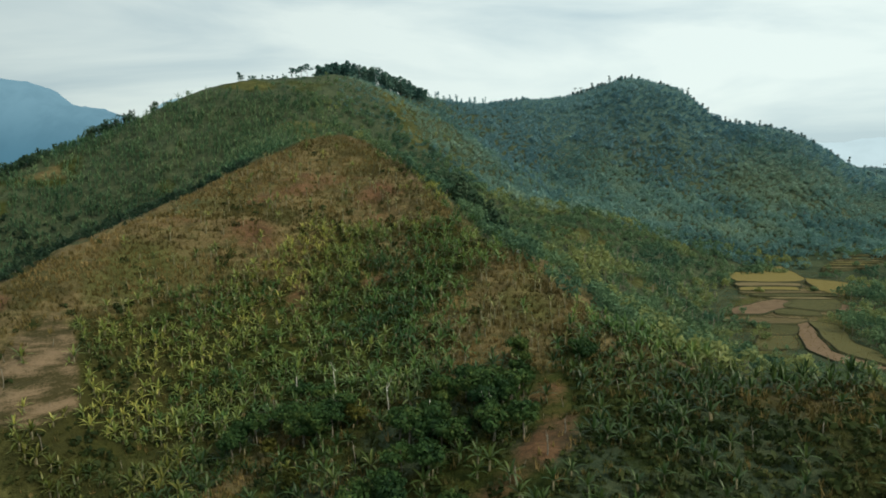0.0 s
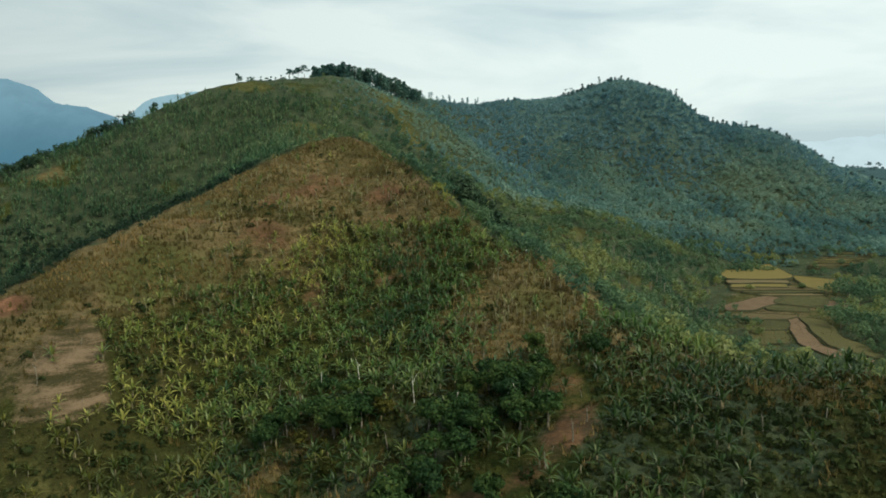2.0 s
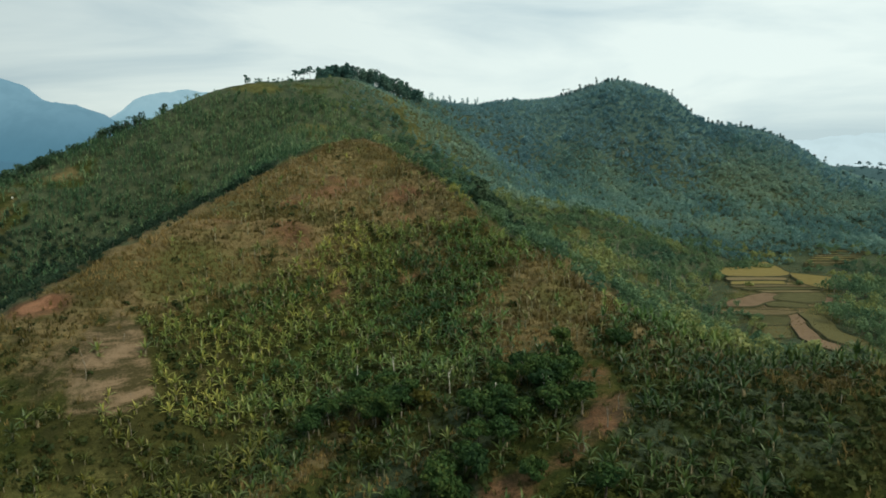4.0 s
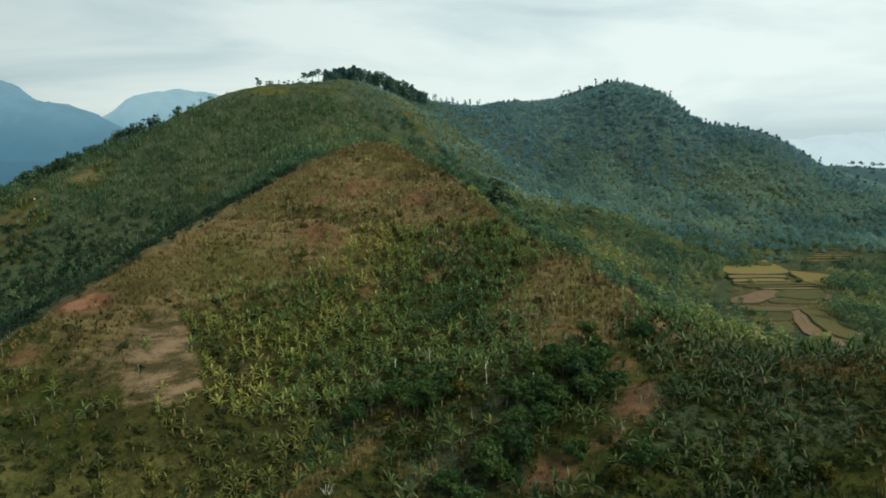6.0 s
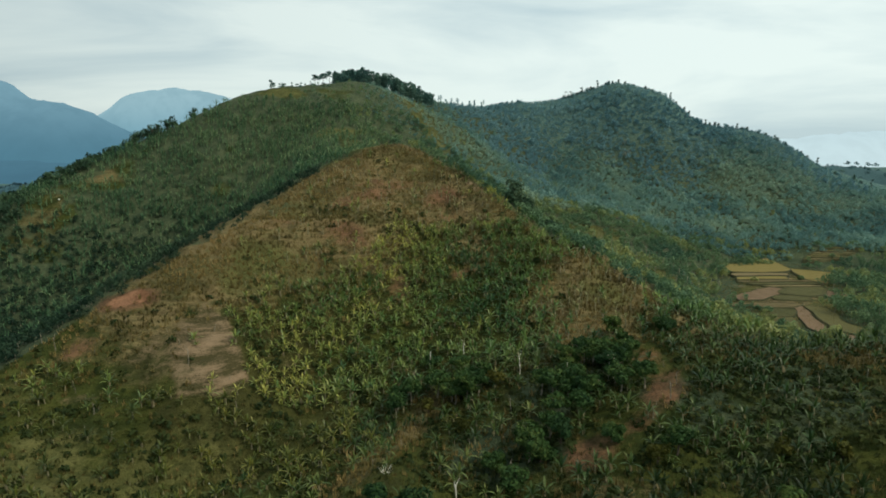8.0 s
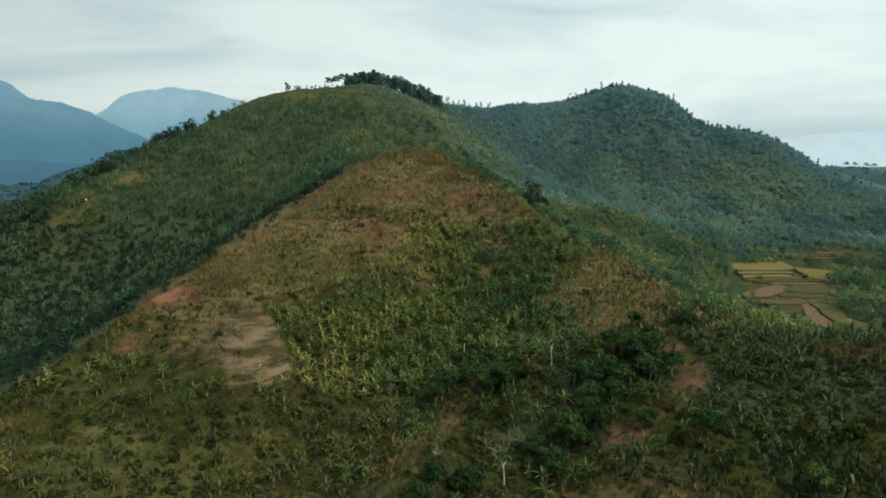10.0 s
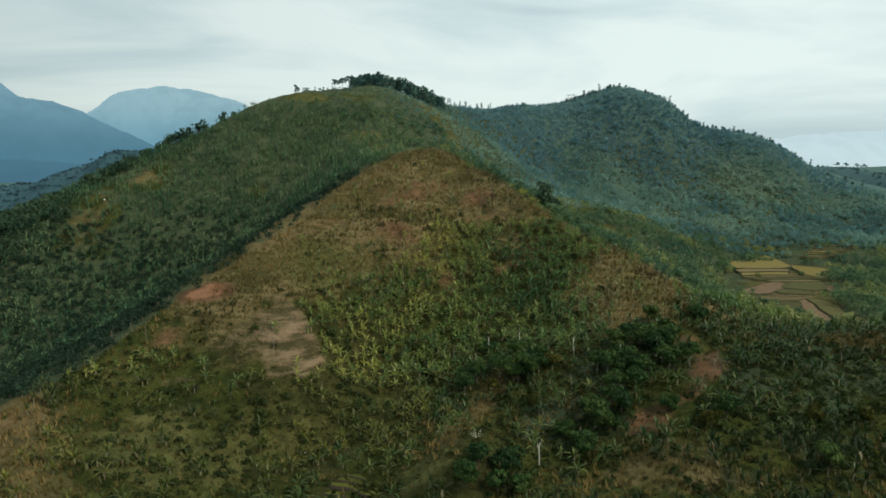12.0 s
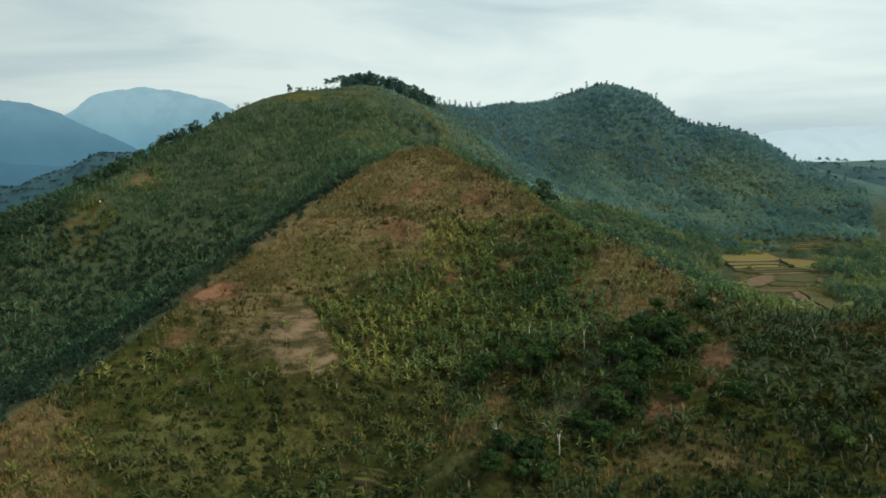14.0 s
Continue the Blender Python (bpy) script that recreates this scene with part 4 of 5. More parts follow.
def bare_tree(x, y, tall, radius, seed, forks=2, bark=M_GREYWOOD, label="slender bare grey tree trunk without leaves"):
    r = np.random.default_rng(seed)
    top = new("bare_tree")
    top.location = (x, y, ground_at(x, y) - 0.1)
    trunk = part("trunk", mesh_of("trunk", pole(radius, radius * 0.6, tall, 6, lean=r.uniform(-0.07, 0.05), bends=4, wob=0.05), bark, smooth=True), top)
    for k in range(forks):
        part("branch", mesh_of("branch", pole(radius * 0.5, radius * 0.15, tall * 0.32, 5, lean=0.2, bends=3, wob=0.09), bark, smooth=True), trunk,
             pose(0, 0, tall * (0.97 - 0.12 * k), 0, r.uniform(5, 35), r.uniform(0, 360)))
    return tagged(top, label, "tree", "bare trunks on the near hill")


bare_tree(-19.5, 50.5, 3.4, 0.13, 1, 2, M_PALE, "white bleached dead trunk with a crooked top branch")
for k, (x, y, h) in enumerate(((-21.3, 88, 2.9), (-15.2, 86.2, 3.2), (-7, 77.5, 2.6), (-1.6, 69, 3.0), (4.5, 68.2, 2.4), (5.4, 68.4, 2.4), (2.4, 66, 2.2), (-63, 87, 2.6), (-90, 96, 2.4), (-94, 99, 2.2),
                             (-97, 97, 2.0), (-53, 79, 2.2), (-24, 86, 2.4), (-28, 90, 2.2), (10.5, 60, 2.0), (7, 57, 1.8), (13, 64, 1.6), (-12, 56, 1.8), (-2, 66, 2.2), (-10, 68, 2.2), (-35, 84, 2.0), (-76, 80, 2.0), (30, 58, 1.8))):
    bare_tree(x, y, h * (1.45 if k < 6 else 1.1), 0.085, 10 + k, k % 3, M_PALE if k < 6 else M_GREYWOOD)


def fallen_bush(x, y):
    """A leafless bush of pale crooked branches."""
    top = new("dead_bush")
    top.location = (x, y, ground_at(x, y))
    for k in range(9):
        part("branch", mesh_of("branch", pole(0.05, 0.012, 1.3, 5, lean=0.1, bends=4, wob=0.12), M_PALE, smooth=True), top, pose(0, 0, 0, 0, 35 + 5 * (k % 5), k * 40 + 7 * (k % 3)))
    return tagged(top, "leafless bush of pale crooked branches on dry grass", "bush")


fallen_bush(-28.0, 53.5)


# ---- trees along the skyline ----
def crown_tree(name, x, y, tall, radius, seed, leaf, label, group, layers=3, n=220, size=0.5, trunk=0.12, clear=0.45, squash=0.6, bark=M_BARK):
    r = np.random.default_rng(seed)
    top = new(name)
    top.location = (x, y, ground_at(x, y) - 0.15)
    part("trunk", mesh_of("trunk", pole(trunk, trunk * 0.4, tall * 0.92, 6, lean=r.uniform(-0.05, 0.05), bends=3, wob=0.07), bark, smooth=True), top)
    clouds = []
    for k in range(layers):
        u = k / max(1, layers - 1)
        rad = radius * (1 - 0.45 * u) * r.uniform(0.85, 1.15)
        clouds.append(leaf_cloud(r, n // layers, (r.normal() * radius * 0.25, r.normal() * radius * 0.25, tall * (clear + (0.95 - clear) * u)), (rad, rad, max(0.3, rad * squash)), size))
    part("crown", mesh_of("crown", joined(*clouds), leaf), top)
    return tagged(top, label, "tree", group)


r_sky = np.random.default_rng(31)
PINE_LINE = ((-61, 322, 45.4), (-56, 327, 47.6), (-50, 332, 49.0), (-37.5, 338, 47.2), (-26, 342, 44.8), (-19, 350, 41.2), (-11, 359, 38.0))
for k in range(96):
    u = (k + r_sky.uniform(0, 1)) / 96 * (len(PINE_LINE) - 1)
    i = min(int(u), len(PINE_LINE) - 2)
    x, y, z = (PINE_LINE[i][j] * (1 - u + i) + PINE_LINE[i + 1][j] * (u - i) for j in range(3))
    x, y = x + r_sky.normal() * 1.8, y + r_sky.normal() * 4.5
    tall = min(11.0, max(4.5, z - ground_at(x, y) + r_sky.uniform(-1.4, 0.3)))
    crown_tree("pine_tree", x, y, tall, r_sky.uniform(1.7, 2.5), 300 + k, M_PINE, "tall dark pine tree in a grove on the summit", "pine grove on the summit", 5, 330, 0.55, clear=0.3, squash=0.75)
for k, (x, y) in enumerate(((-69, 298), (-65.5, 300), (-62, 297))):
    crown_tree("umbrella_tree", x, y, 6.2, 2.6, 380 + k, M_PINE, "flat-topped dark tree with a thin visible trunk on the summit", "flat-topped summit trees", 3, 170, 0.55, clear=0.7, squash=0.28)
crown_tree("tree", -84, 268, 3.6, 1.3, 390, M_PINE, "small round dark tree standing alone on the summit", "summit trees", 3, 200, 0.4, clear=0.45)
for k in range(16):
    x = -88 + k * 1.5 + r_sky.uniform(-2.0, 2.0)
    crown_tree("shrub", x + 5, 272 + 0.6 * k, r_sky.uniform(0.6, 1.7), r_sky.uniform(0.5, 1.1), 400 + k, M_PINE, "low dark shrub on the grassy summit", "shrubs on the summit", 2, 70, 0.35, 0.06, 0.15)
for k in range(22):
    u = k / 21
    x, y = -8 + 62 * u + r_sky.uniform(-1.5, 1.5), 386 + 40 * u
    tall = r_sky.uniform(2.0, 6.0) * (1.0 if u < 0.6 else 0.55)
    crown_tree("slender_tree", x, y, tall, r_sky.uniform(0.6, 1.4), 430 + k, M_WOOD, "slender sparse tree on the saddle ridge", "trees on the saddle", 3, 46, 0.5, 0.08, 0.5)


def palm_tree(x, y, tall, seed):
    r = np.random.default_rng(seed)
    top = new("palm_tree")
    top.location = (x, y, ground_at(x, y) - 0.1)
    part("trunk", mesh_of("trunk", pole(0.14, 0.09, tall, 6, lean=0.05, bends=3, wob=0.1), M_BARK, smooth=True), top)
    me = mesh_of("frond", blade(2.0, 0.4, 35, 85, 4), M_PINE)
    for k in range(11):
        part("frond", me, top, pose(0.05 * tall, 0, tall, 0, r.uniform(-25, 20), k * 33 + r.uniform(-10, 10)))
    return tagged(top, "palm tree with drooping fronds on the ridge", "palm tree", "palms on the ridges")


palm_tree(89, 438, 4.6, 1)
palm_tree(93, 440, 3.4, 2)
for k, (x, y, h) in enumerate(((249, 366, 4.0), (-134, 244, 4.4), (-131, 245, 3.2), (-128, 246, 4.8), (-126, 246.5, 4.0), (-124.5, 247, 4.6), (-122.5, 248, 3.4), (-127, 244.5, 3.6), (-150, 214, 3.4), (-156, 212, 2.6))):
    palm_tree(x, y, h, 5 + k)
for k in range(46):
    u = k / 45
    x = float(np.interp(u, (0, 0.3, 0.45, 0.7, 1), (88, 122, 160, 200, 262)))
    y = float(np.interp(x, (88, 119, 156, 177, 203, 238, 262), (438, 435, 424, 408, 395, 378, 352)))
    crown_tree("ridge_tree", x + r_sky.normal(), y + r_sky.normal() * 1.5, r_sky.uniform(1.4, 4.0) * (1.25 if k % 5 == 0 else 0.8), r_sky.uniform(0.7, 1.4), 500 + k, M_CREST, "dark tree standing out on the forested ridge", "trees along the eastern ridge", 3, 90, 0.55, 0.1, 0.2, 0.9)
for k in range(24):
    u = min(1.0, max(0.0, (k + r_sky.uniform(-1.5, 1.5)) / 23))
    x = float(np.interp(u, (0, 0.35, 0.7, 1), (-112, -131, -146, -200)))
    y = float(np.interp(-x, (112, 130, 146, 160, 200), (257, 247, 224, 214, 200)))
    tall = r_sky.uniform(1.1, 3.2) + (2.0 if -134 < x < -122 else 0)
    crown_tree("ridge_tree", x + r_sky.normal() * 1.2, y + r_sky.normal() * 2, tall, r_sky.uniform(1.1, 2.2), 560 + k, M_RIDGE, "dark bushy tree on the western ridge", "trees along the western ridge", 3, 130, 0.5, 0.1, 0.18, 0.9)
r_wood = np.random.default_rng(41)


def wood_shape(r, tall, rad, n, size, trunk=True):
    bits = [leaf_cloud(r, n // 3, (r.normal() * rad * 0.35, r.normal() * rad * 0.35, tall * (0.55 + 0.16 * k)), (rad * (1 - 0.2 * k), rad * (1 - 0.2 * k), rad * 0.6), size, corners=3) for k in range(3)]
    if trunk:
        bits.append(pole(0.1, 0.06, tall * 0.6, 4, slot=1))
    return joined(*bits)


ridge_wood = sown(-215, -112, 120, 262, 2.4, lambda x, y: most(0.95 * blob(x, y, -168, 182, 12, 30, -10), 0.9 * blob(x, y, -131, 246, 9, 5), 0.8 * blob(x, y, -150, 222, 9, 9, 40), 0.9 * blob(x, y, -185, 195, 14, 22)), 5, (0.6, 1.15), 0.3)
scatter("ridge_wood", [wood_shape(r_wood, 3.4, 1.7, 60, 0.66) for _ in range(5)], ridge_wood, (M_RIDGE, M_GREYWOOD), "dark trees and shrubs along the western ridge", "trees")
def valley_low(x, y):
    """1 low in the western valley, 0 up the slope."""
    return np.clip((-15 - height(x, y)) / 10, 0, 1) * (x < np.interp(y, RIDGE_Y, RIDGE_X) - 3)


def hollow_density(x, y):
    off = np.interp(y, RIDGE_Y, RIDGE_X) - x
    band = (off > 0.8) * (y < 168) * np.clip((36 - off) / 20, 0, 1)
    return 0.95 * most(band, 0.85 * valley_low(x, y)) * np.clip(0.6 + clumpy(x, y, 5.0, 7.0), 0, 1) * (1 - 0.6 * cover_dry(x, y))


# shrubs of the hollow, spread downhill to darken the valley as its shade does
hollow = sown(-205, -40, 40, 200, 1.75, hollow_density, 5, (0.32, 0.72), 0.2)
scatter("hollow_trees", [wood_shape(r_wood, 3.2, 1.6, 54, 0.62) for _ in range(5)], hollow, (M_HOLLOW, M_GREYWOOD), "shrubs and trees in the hollow behind the near ridge, leaves dark with painted shade", "trees")
neck = sown(-74, -22, 196, 292, 2.0, lambda x, y: 0.5 * blob(x, y, -50, 252, 16, 34, -12) * np.clip(1.1 - cover_lawn(x, y), 0.1, 1) * np.clip(clumpy(x, y, 5.0, 4.0) * 1.6, 0, 1), 5, (0.3, 0.75), 0.2)
scatter("neck_shrubs", [wood_shape(r_wood, 3.0, 1.3, 45, 0.55) for _ in range(5)], neck, (M_WOOD_NEAR, M_GREYWOOD), "low shrubs and thin saplings on the grassy neck", "shrubs")
edge = sown(50, 135, 130, 190, 2.2, lambda x, y: 0.75 * most(blob(x, y, 70, 160, 12, 26, -30), blob(x, y, 64, 140, 14, 14), blob(x, y, 119, 163, 9, 18) * 2) * np.clip(1.2 - blob(x, y, 106, 188, 17, 50, -30) * 1.2, 0, 1), 5, (0.35, 0.8), 0.2)
scatter("field_edge_shrubs", [wood_shape(r_wood, 3.0, 1.4, 45, 0.55) for _ in range(5)], edge, (M_WOOD_NEAR, M_GREYWOOD), "mixed shrubs at the edge of the valley fields", "shrubs")
side = sown(96, 190, 118, 214, 2.6, lambda x, y: 0.9 * most(blob(x, y, 117, 150, 13, 20, -25), blob(x, y, 146, 197, 16, 6, 10), blob(x, y, 150, 168, 24, 20)) * np.clip(0.45 + clumpy(x, y, 6.0, 3.0), 0, 1), 5, (0.55, 1.15), 0.3)
scatter("field_side_trees", [wood_shape(r_wood, 5.0, 2.0, 108, 0.52) for _ in range(5)], side, (M_WOOD_NEAR, M_GREYWOOD), "blue-green trees crowding the side of the fields", "trees")
for k, (x, y, h) in enumerate(((111, 371, 5.0), (113.5, 372, 4.2), (113, 379, 4.0), (0.5, 196, 3.6), (2, 198, 3.0))):
    crown_tree("pale_tree", x, y, h, 1.6, 620 + k, M_WOOD_PALE, "pale silvery tree with bare flat branches in the forest", "pale trees in the forest", 4, 90, 0.38, 0.1, 0.45, 0.35, M_PALE)


r_edge = np.random.default_rng(51)
for k in range(22):
    y = 146 + 2.6 * k + r_edge.uniform(-1, 1)
    x = float(np.interp(y, (146, 165, 185, 205), (8, 6, 4, 6))) + r_edge.normal() * 3.5
    crown_tree("tree", x, y, r_edge.uniform(4.0, 7.0), r_edge.uniform(1.8, 3.0), 720 + k, M_RIDGE, "tall dark tree in the hollow behind the near hill", "dark trees in the hollow", 4, 260, 0.6, 0.14, 0.35, 0.8)

# ---- woods of the valley and the eastern hill ----
CREST_X = (-60, -48, -8, 16, 51, 90, 119, 156, 177, 203, 238, 262, 300)
CREST_Y = (300, 335, 385, 410, 430, 438, 435, 424, 408, 395, 378, 352, 336)


def east_density(x, y):
    off = (1 - on_front(x, y)) * (x > np.interp(y, (60, 140, 175, 230, 300, 390), (30, 4, -24, -44, -46, -14)))
    u, v = (x - 106) * 0.87 - (y - 185) * 0.5, (x - 106) * 0.5 + (y - 185) * 0.87
    field = np.hypot(u / 24, v / 66) < 1.0 + 0.12 * np.sin(v / 5)
    off = off * np.clip(np.clip((235 - y) / 25, 0, 1) + 0.25 + ((x + 46) + (y - 260) * 0.35 + 8 * clumpy(x, y, 6.0, 2.5)) / 45, 0.15, 1)
    d = off * np.clip(1.25 - 0.85 * cover_lawn(x, y), 0.25, 1) * (1 - field)
    d = d * (1 - most(blob(x, y, 163, 248, 22, 12, 0), blob(x, y, 152, 231, 12, 10) * 0.8) * 0.97)
    d = d * (x < 0.74 * y + 14) * (y < np.interp(x, CREST_X, CREST_Y) + 7)
    return d * np.clip(0.55 + 0.7 * clumpy(x, y, 11.0, 4.0), 0, 1)


far_wood = sown(-56, 300, 250, 470, 2.1, lambda x, y: np.clip(east_density(x, y) * 1.2, 0, 1), 6, (0.36, 0.80), 0.5)
far_wood[:, 4] *= np.where(far_wood[:, 1] > np.interp(far_wood[:, 0], CREST_X, CREST_Y) - 14, 0.62, 1.0)
far_wood[:, 4] *= np.where(rng.uniform(0, 1, len(far_wood)) < 0.06, 1.7, 1.0) * rng.uniform(0.75, 1.1, len(far_wood)) * np.clip(0.55 + (far_wood[:, 0] + 20) / 90, 0.5, 1.0)
high = (far_wood[:, 2] + 12 * np.sin(far_wood[:, 0] / 17) + rng.normal(size=len(far_wood)) * 5 > -4) & (far_wood[:, 0] + (far_wood[:, 1] - 330) * 0.6 + rng.normal(size=len(far_wood)) * 9 > 22)
WOODS = [wood_shape(r_wood, 3.6, 1.9, 54, 0.72, k % 2 == 0) for k in range(6)]
# both forests have distance haze mixed into the leaf colour
scatter("forest", WOODS, far_wood[high], (M_WOOD, M_GREYWOOD), "dense forest on the upper eastern hill, haze blue put into its leaves", "forest")
scatter("forest_slope", WOODS, far_wood[~high], (M_WOOD_LOW, M_GREYWOOD), "lighter green forest on the lower eastern slope, leaves tinted with haze", "forest")
near_wood = sown(-40, 260, 78, 262, 2.6, lambda x, y: east_density(x, y) * 0.9, 6, (0.4, 1.05), 0.3)
scatter("valley_trees", [wood_shape(r_wood, 3.4, 1.5, 84, 0.50) for _ in range(6)], near_wood, (M_WOOD_NEAR, M_GREYWOOD), "mixed green trees and shrubs filling the valley", "trees")
palms = sown(-20, 200, 120, 330, 4.0, lambda x, y: east_density(x, y) * 0.35, 4, (0.8, 1.2))
scatter("valley_bananas", [banana_shape(r_ban, 7, 2) for _ in range(4)], palms, (M_WOOD_NEAR, M_STEM, M_DRYLEAF), "banana plants scattered through the valley trees", "banana plants")
poles_far = sown(40, 90, 150, 210, 2.6, lambda x, y: east_density(x, y) * 0.25, 3, (0.7, 1.1))
scatter("pale_trunks", [pole(0.09, 0.05, 4.2, 4, lean=a) for a in (-0.04, 0.02, 0.05)], poles_far, (M_GREYWOOD,), "slim pale trunks among the valley trees", "tree trunks")


# ---- rice fields ----
SOIL_YELLOW = soil_material("ripe_rice", (0.128, 0.104, 0.029), (0.200, 0.162, 0.053), (0.246, 0.200, 0.084))
SOIL_TAN = soil_material("stubble", (0.105, 0.084, 0.040), (0.175, 0.138, 0.068), (0.23, 0.18, 0.09))
SOIL_BROWN = soil_material("ploughed_soil", (0.125, 0.085, 0.050), (0.20, 0.138, 0.084), (0.25, 0.18, 0.11))
SOIL_GREEN = soil_material("field_grass", (0.060, 0.064, 0.025), (0.110, 0.102, 0.040), (0.155, 0.130, 0.055))
SOIL_BANK = soil_material("field_bank", (0.037, 0.041, 0.021), (0.079, 0.079, 0.037), (0.140, 0.124, 0.060))


def paddy(outline, level, soil, label):
    """A level plot with a raised earth bank round it."""
    pts = np.array(outline, float)
    n = len(pts)
    fine = []
    for i in range(n):
        p0, p1, p2, p3 = pts[i - 1], pts[i], pts[(i + 1) % n], pts[(i + 2) % n]
        for u in np.linspace(0, 1, 6)[:-1]:
            fine.append(0.5 * (2 * p1 + (p2 - p0) * u + (2 * p0 - 5 * p1 + 4 * p2 - p3) * u * u + (3 * p1 - p0 - 3 * p2 + p3) * u ** 3) * 0.4 + 0.6 * (p1 * (1 - u) + p2 * u))
    fine = np.array(fine)
    fine += 0.3 * np.c_[np.sin(fine[:, 1] * 0.45 + fine[:, 0] * 0.2), np.sin(fine[:, 0] * 0.4 + 0.5 * fine[:, 1])]
    mid = fine.mean(axis=0)
    k = len(fine)

    def ring(shrink, z):
        d = fine - mid
        length = np.linalg.norm(d, axis=1)[:, None]
        return [(x, y, z) for x, y in mid + d * (1 - shrink / np.maximum(length, shrink * 1.5))]
    low = level - 1.6
    top = new("rice_field")
    rings = ring(-1.1, low) + ring(-0.42, level + 0.14) + ring(-0.26, level + 0.16) + ring(-0.1, level - 0.1)
    faces = [(r * k + i, r * k + (i + 1) % k, (r + 1) * k + (i + 1) % k, (r + 1) * k + i) for r in range(3) for i in range(k)]
    part("bank", mesh_of("bank", shape(rings, faces), SOIL_BANK), top, None, "dark grassy earth bank")
    bed = ring(-0.15, level)
    part("bed", mesh_of("bed", shape(bed, [tuple(range(k))]), soil), top)
    return tagged(top, label, "field", "rice fields on the valley floor")


FIELD = -43.05
paddy(((109, 238), (124, 241), (136, 252), (131, 226), (124, 219), (104, 220)), FIELD + 0.63, SOIL_YELLOW, "ripe yellow rice field above terraces")
paddy(((103, 218), (113, 219), (124, 217), (121, 212), (111, 213), (101, 212)), FIELD + 0.455, SOIL_TAN, "harvested tan stubble field with low banks")
paddy(((101, 210.5), (111, 211.5), (120, 210.5), (118, 206), (109, 206.5), (99, 206)), FIELD + 0.35, SOIL_YELLOW, "narrow strip of ripe yellow rice")
paddy(((98, 204), (112, 205), (127, 204), (126, 201), (112, 201.5), (98.5, 201)), FIELD + 0.28, SOIL_TAN, "narrow tan stubble terrace")
paddy(((99, 199.5), (112, 200), (126, 199.5), (125, 197), (112, 197.5), (101, 197)), FIELD + 0.21, SOIL_GREEN, "narrow grassy terrace between banks")
paddy(((102, 195.5), (112, 196), (124, 195.5), (122, 193), (112, 193.5), (105, 193)), FIELD + 0.14, SOIL_TAN, "narrow tan stubble terrace")
paddy(((85, 181), (103, 193), (107, 189), (98, 180), (89, 174), (82, 174)), FIELD + 0.105, SOIL_BROWN, "bare pinkish brown ploughed field")
paddy(((108, 191), (122, 192), (117, 182), (109, 178), (101, 183)), FIELD + 0.14, SOIL_GREEN, "grassy green terrace beside ploughed land")
paddy(((99, 181), (107, 177), (105, 172), (95, 175)), FIELD + 0.035, SOIL_GREEN, "small grassy green terrace")
paddy(((119, 186), (127, 182), (121, 176), (114, 177)), FIELD + 0.07, SOIL_BROWN, "dry brown plot under the trees")
paddy(((78, 171), (99, 169), (95, 164), (76, 166)), FIELD + 0.0, SOIL_TAN, "long tan strip along a ditch")
paddy(((84, 163), (93, 162), (88, 154), (79, 153)), FIELD + -0.07, SOIL_GREEN, "grassy green plot beside a ditch")
paddy(((78, 152), (87, 153), (82, 142), (73, 141)), FIELD + -0.14, SOIL_GREEN, "small green plot at the foot of a spur")
paddy(((94, 163), (98, 165), (92.5, 151), (89, 140), (93, 128), (88, 126), (84.5, 133), (84.5, 142), (89, 153)), FIELD + -0.07, SOIL_BROWN, "curved brown strip of bare soil")
paddy(((99, 166), (104, 162), (98, 146), (99, 134), (94.5, 129), (90.5, 140), (93.8, 151)), FIELD + 0.0, SOIL_GREEN, "grassy field inside a curving ditch")
paddy(((132, 227), (147, 213), (137, 209), (127, 197), (125, 205)), FIELD + 0.35, SOIL_YELLOW, "yellowing field reaching to the trees")
for k in range(6):
    y = 243.5 + 2.5 * k
    x = 148 + 3.2 * k
    base = max(ground_at(x + a, y - b) for a, b in ((0, 0), (16, 0), (16, 3), (0, 3), (8, 1))) + 0.12
    paddy(((x, y + 0.3), (x + 8, y + 0.6), (x + 16, y - 0.4), (x + 17, y - 2.4), (x + 8, y - 1.6), (x, y - 1.8)), base, SOIL_YELLOW if k % 3 else SOIL_TAN, "narrow yellow rice terrace on the valley side")
stubble = sown(70, 150, 124, 256, 1.15, lambda x, y: 0.8 * (np.hypot(((x - 106) * 0.87 - (y - 185) * 0.5) / 24, ((x - 106) * 0.5 + (y - 185) * 0.87) / 66) < 1.05), 5, (0.45, 0.9), -0.25)
scatter("field_grass", [tuft(r_grass, 6, 0.5) for _ in range(5)], stubble, (M_GRASS,), "short grass and stubble over the valley fields", "grass")


# ---- small grassed terraces on the near slope ----
M_TERRACE = soil_material("terrace_grass", (0.062, 0.076, 0.014), (0.105, 0.116, 0.022), (0.150, 0.150, 0.036))

M_RISER = barky("riser_earth", (0.020, 0.017, 0.008), (0.045, 0.036, 0.018), 2.0)


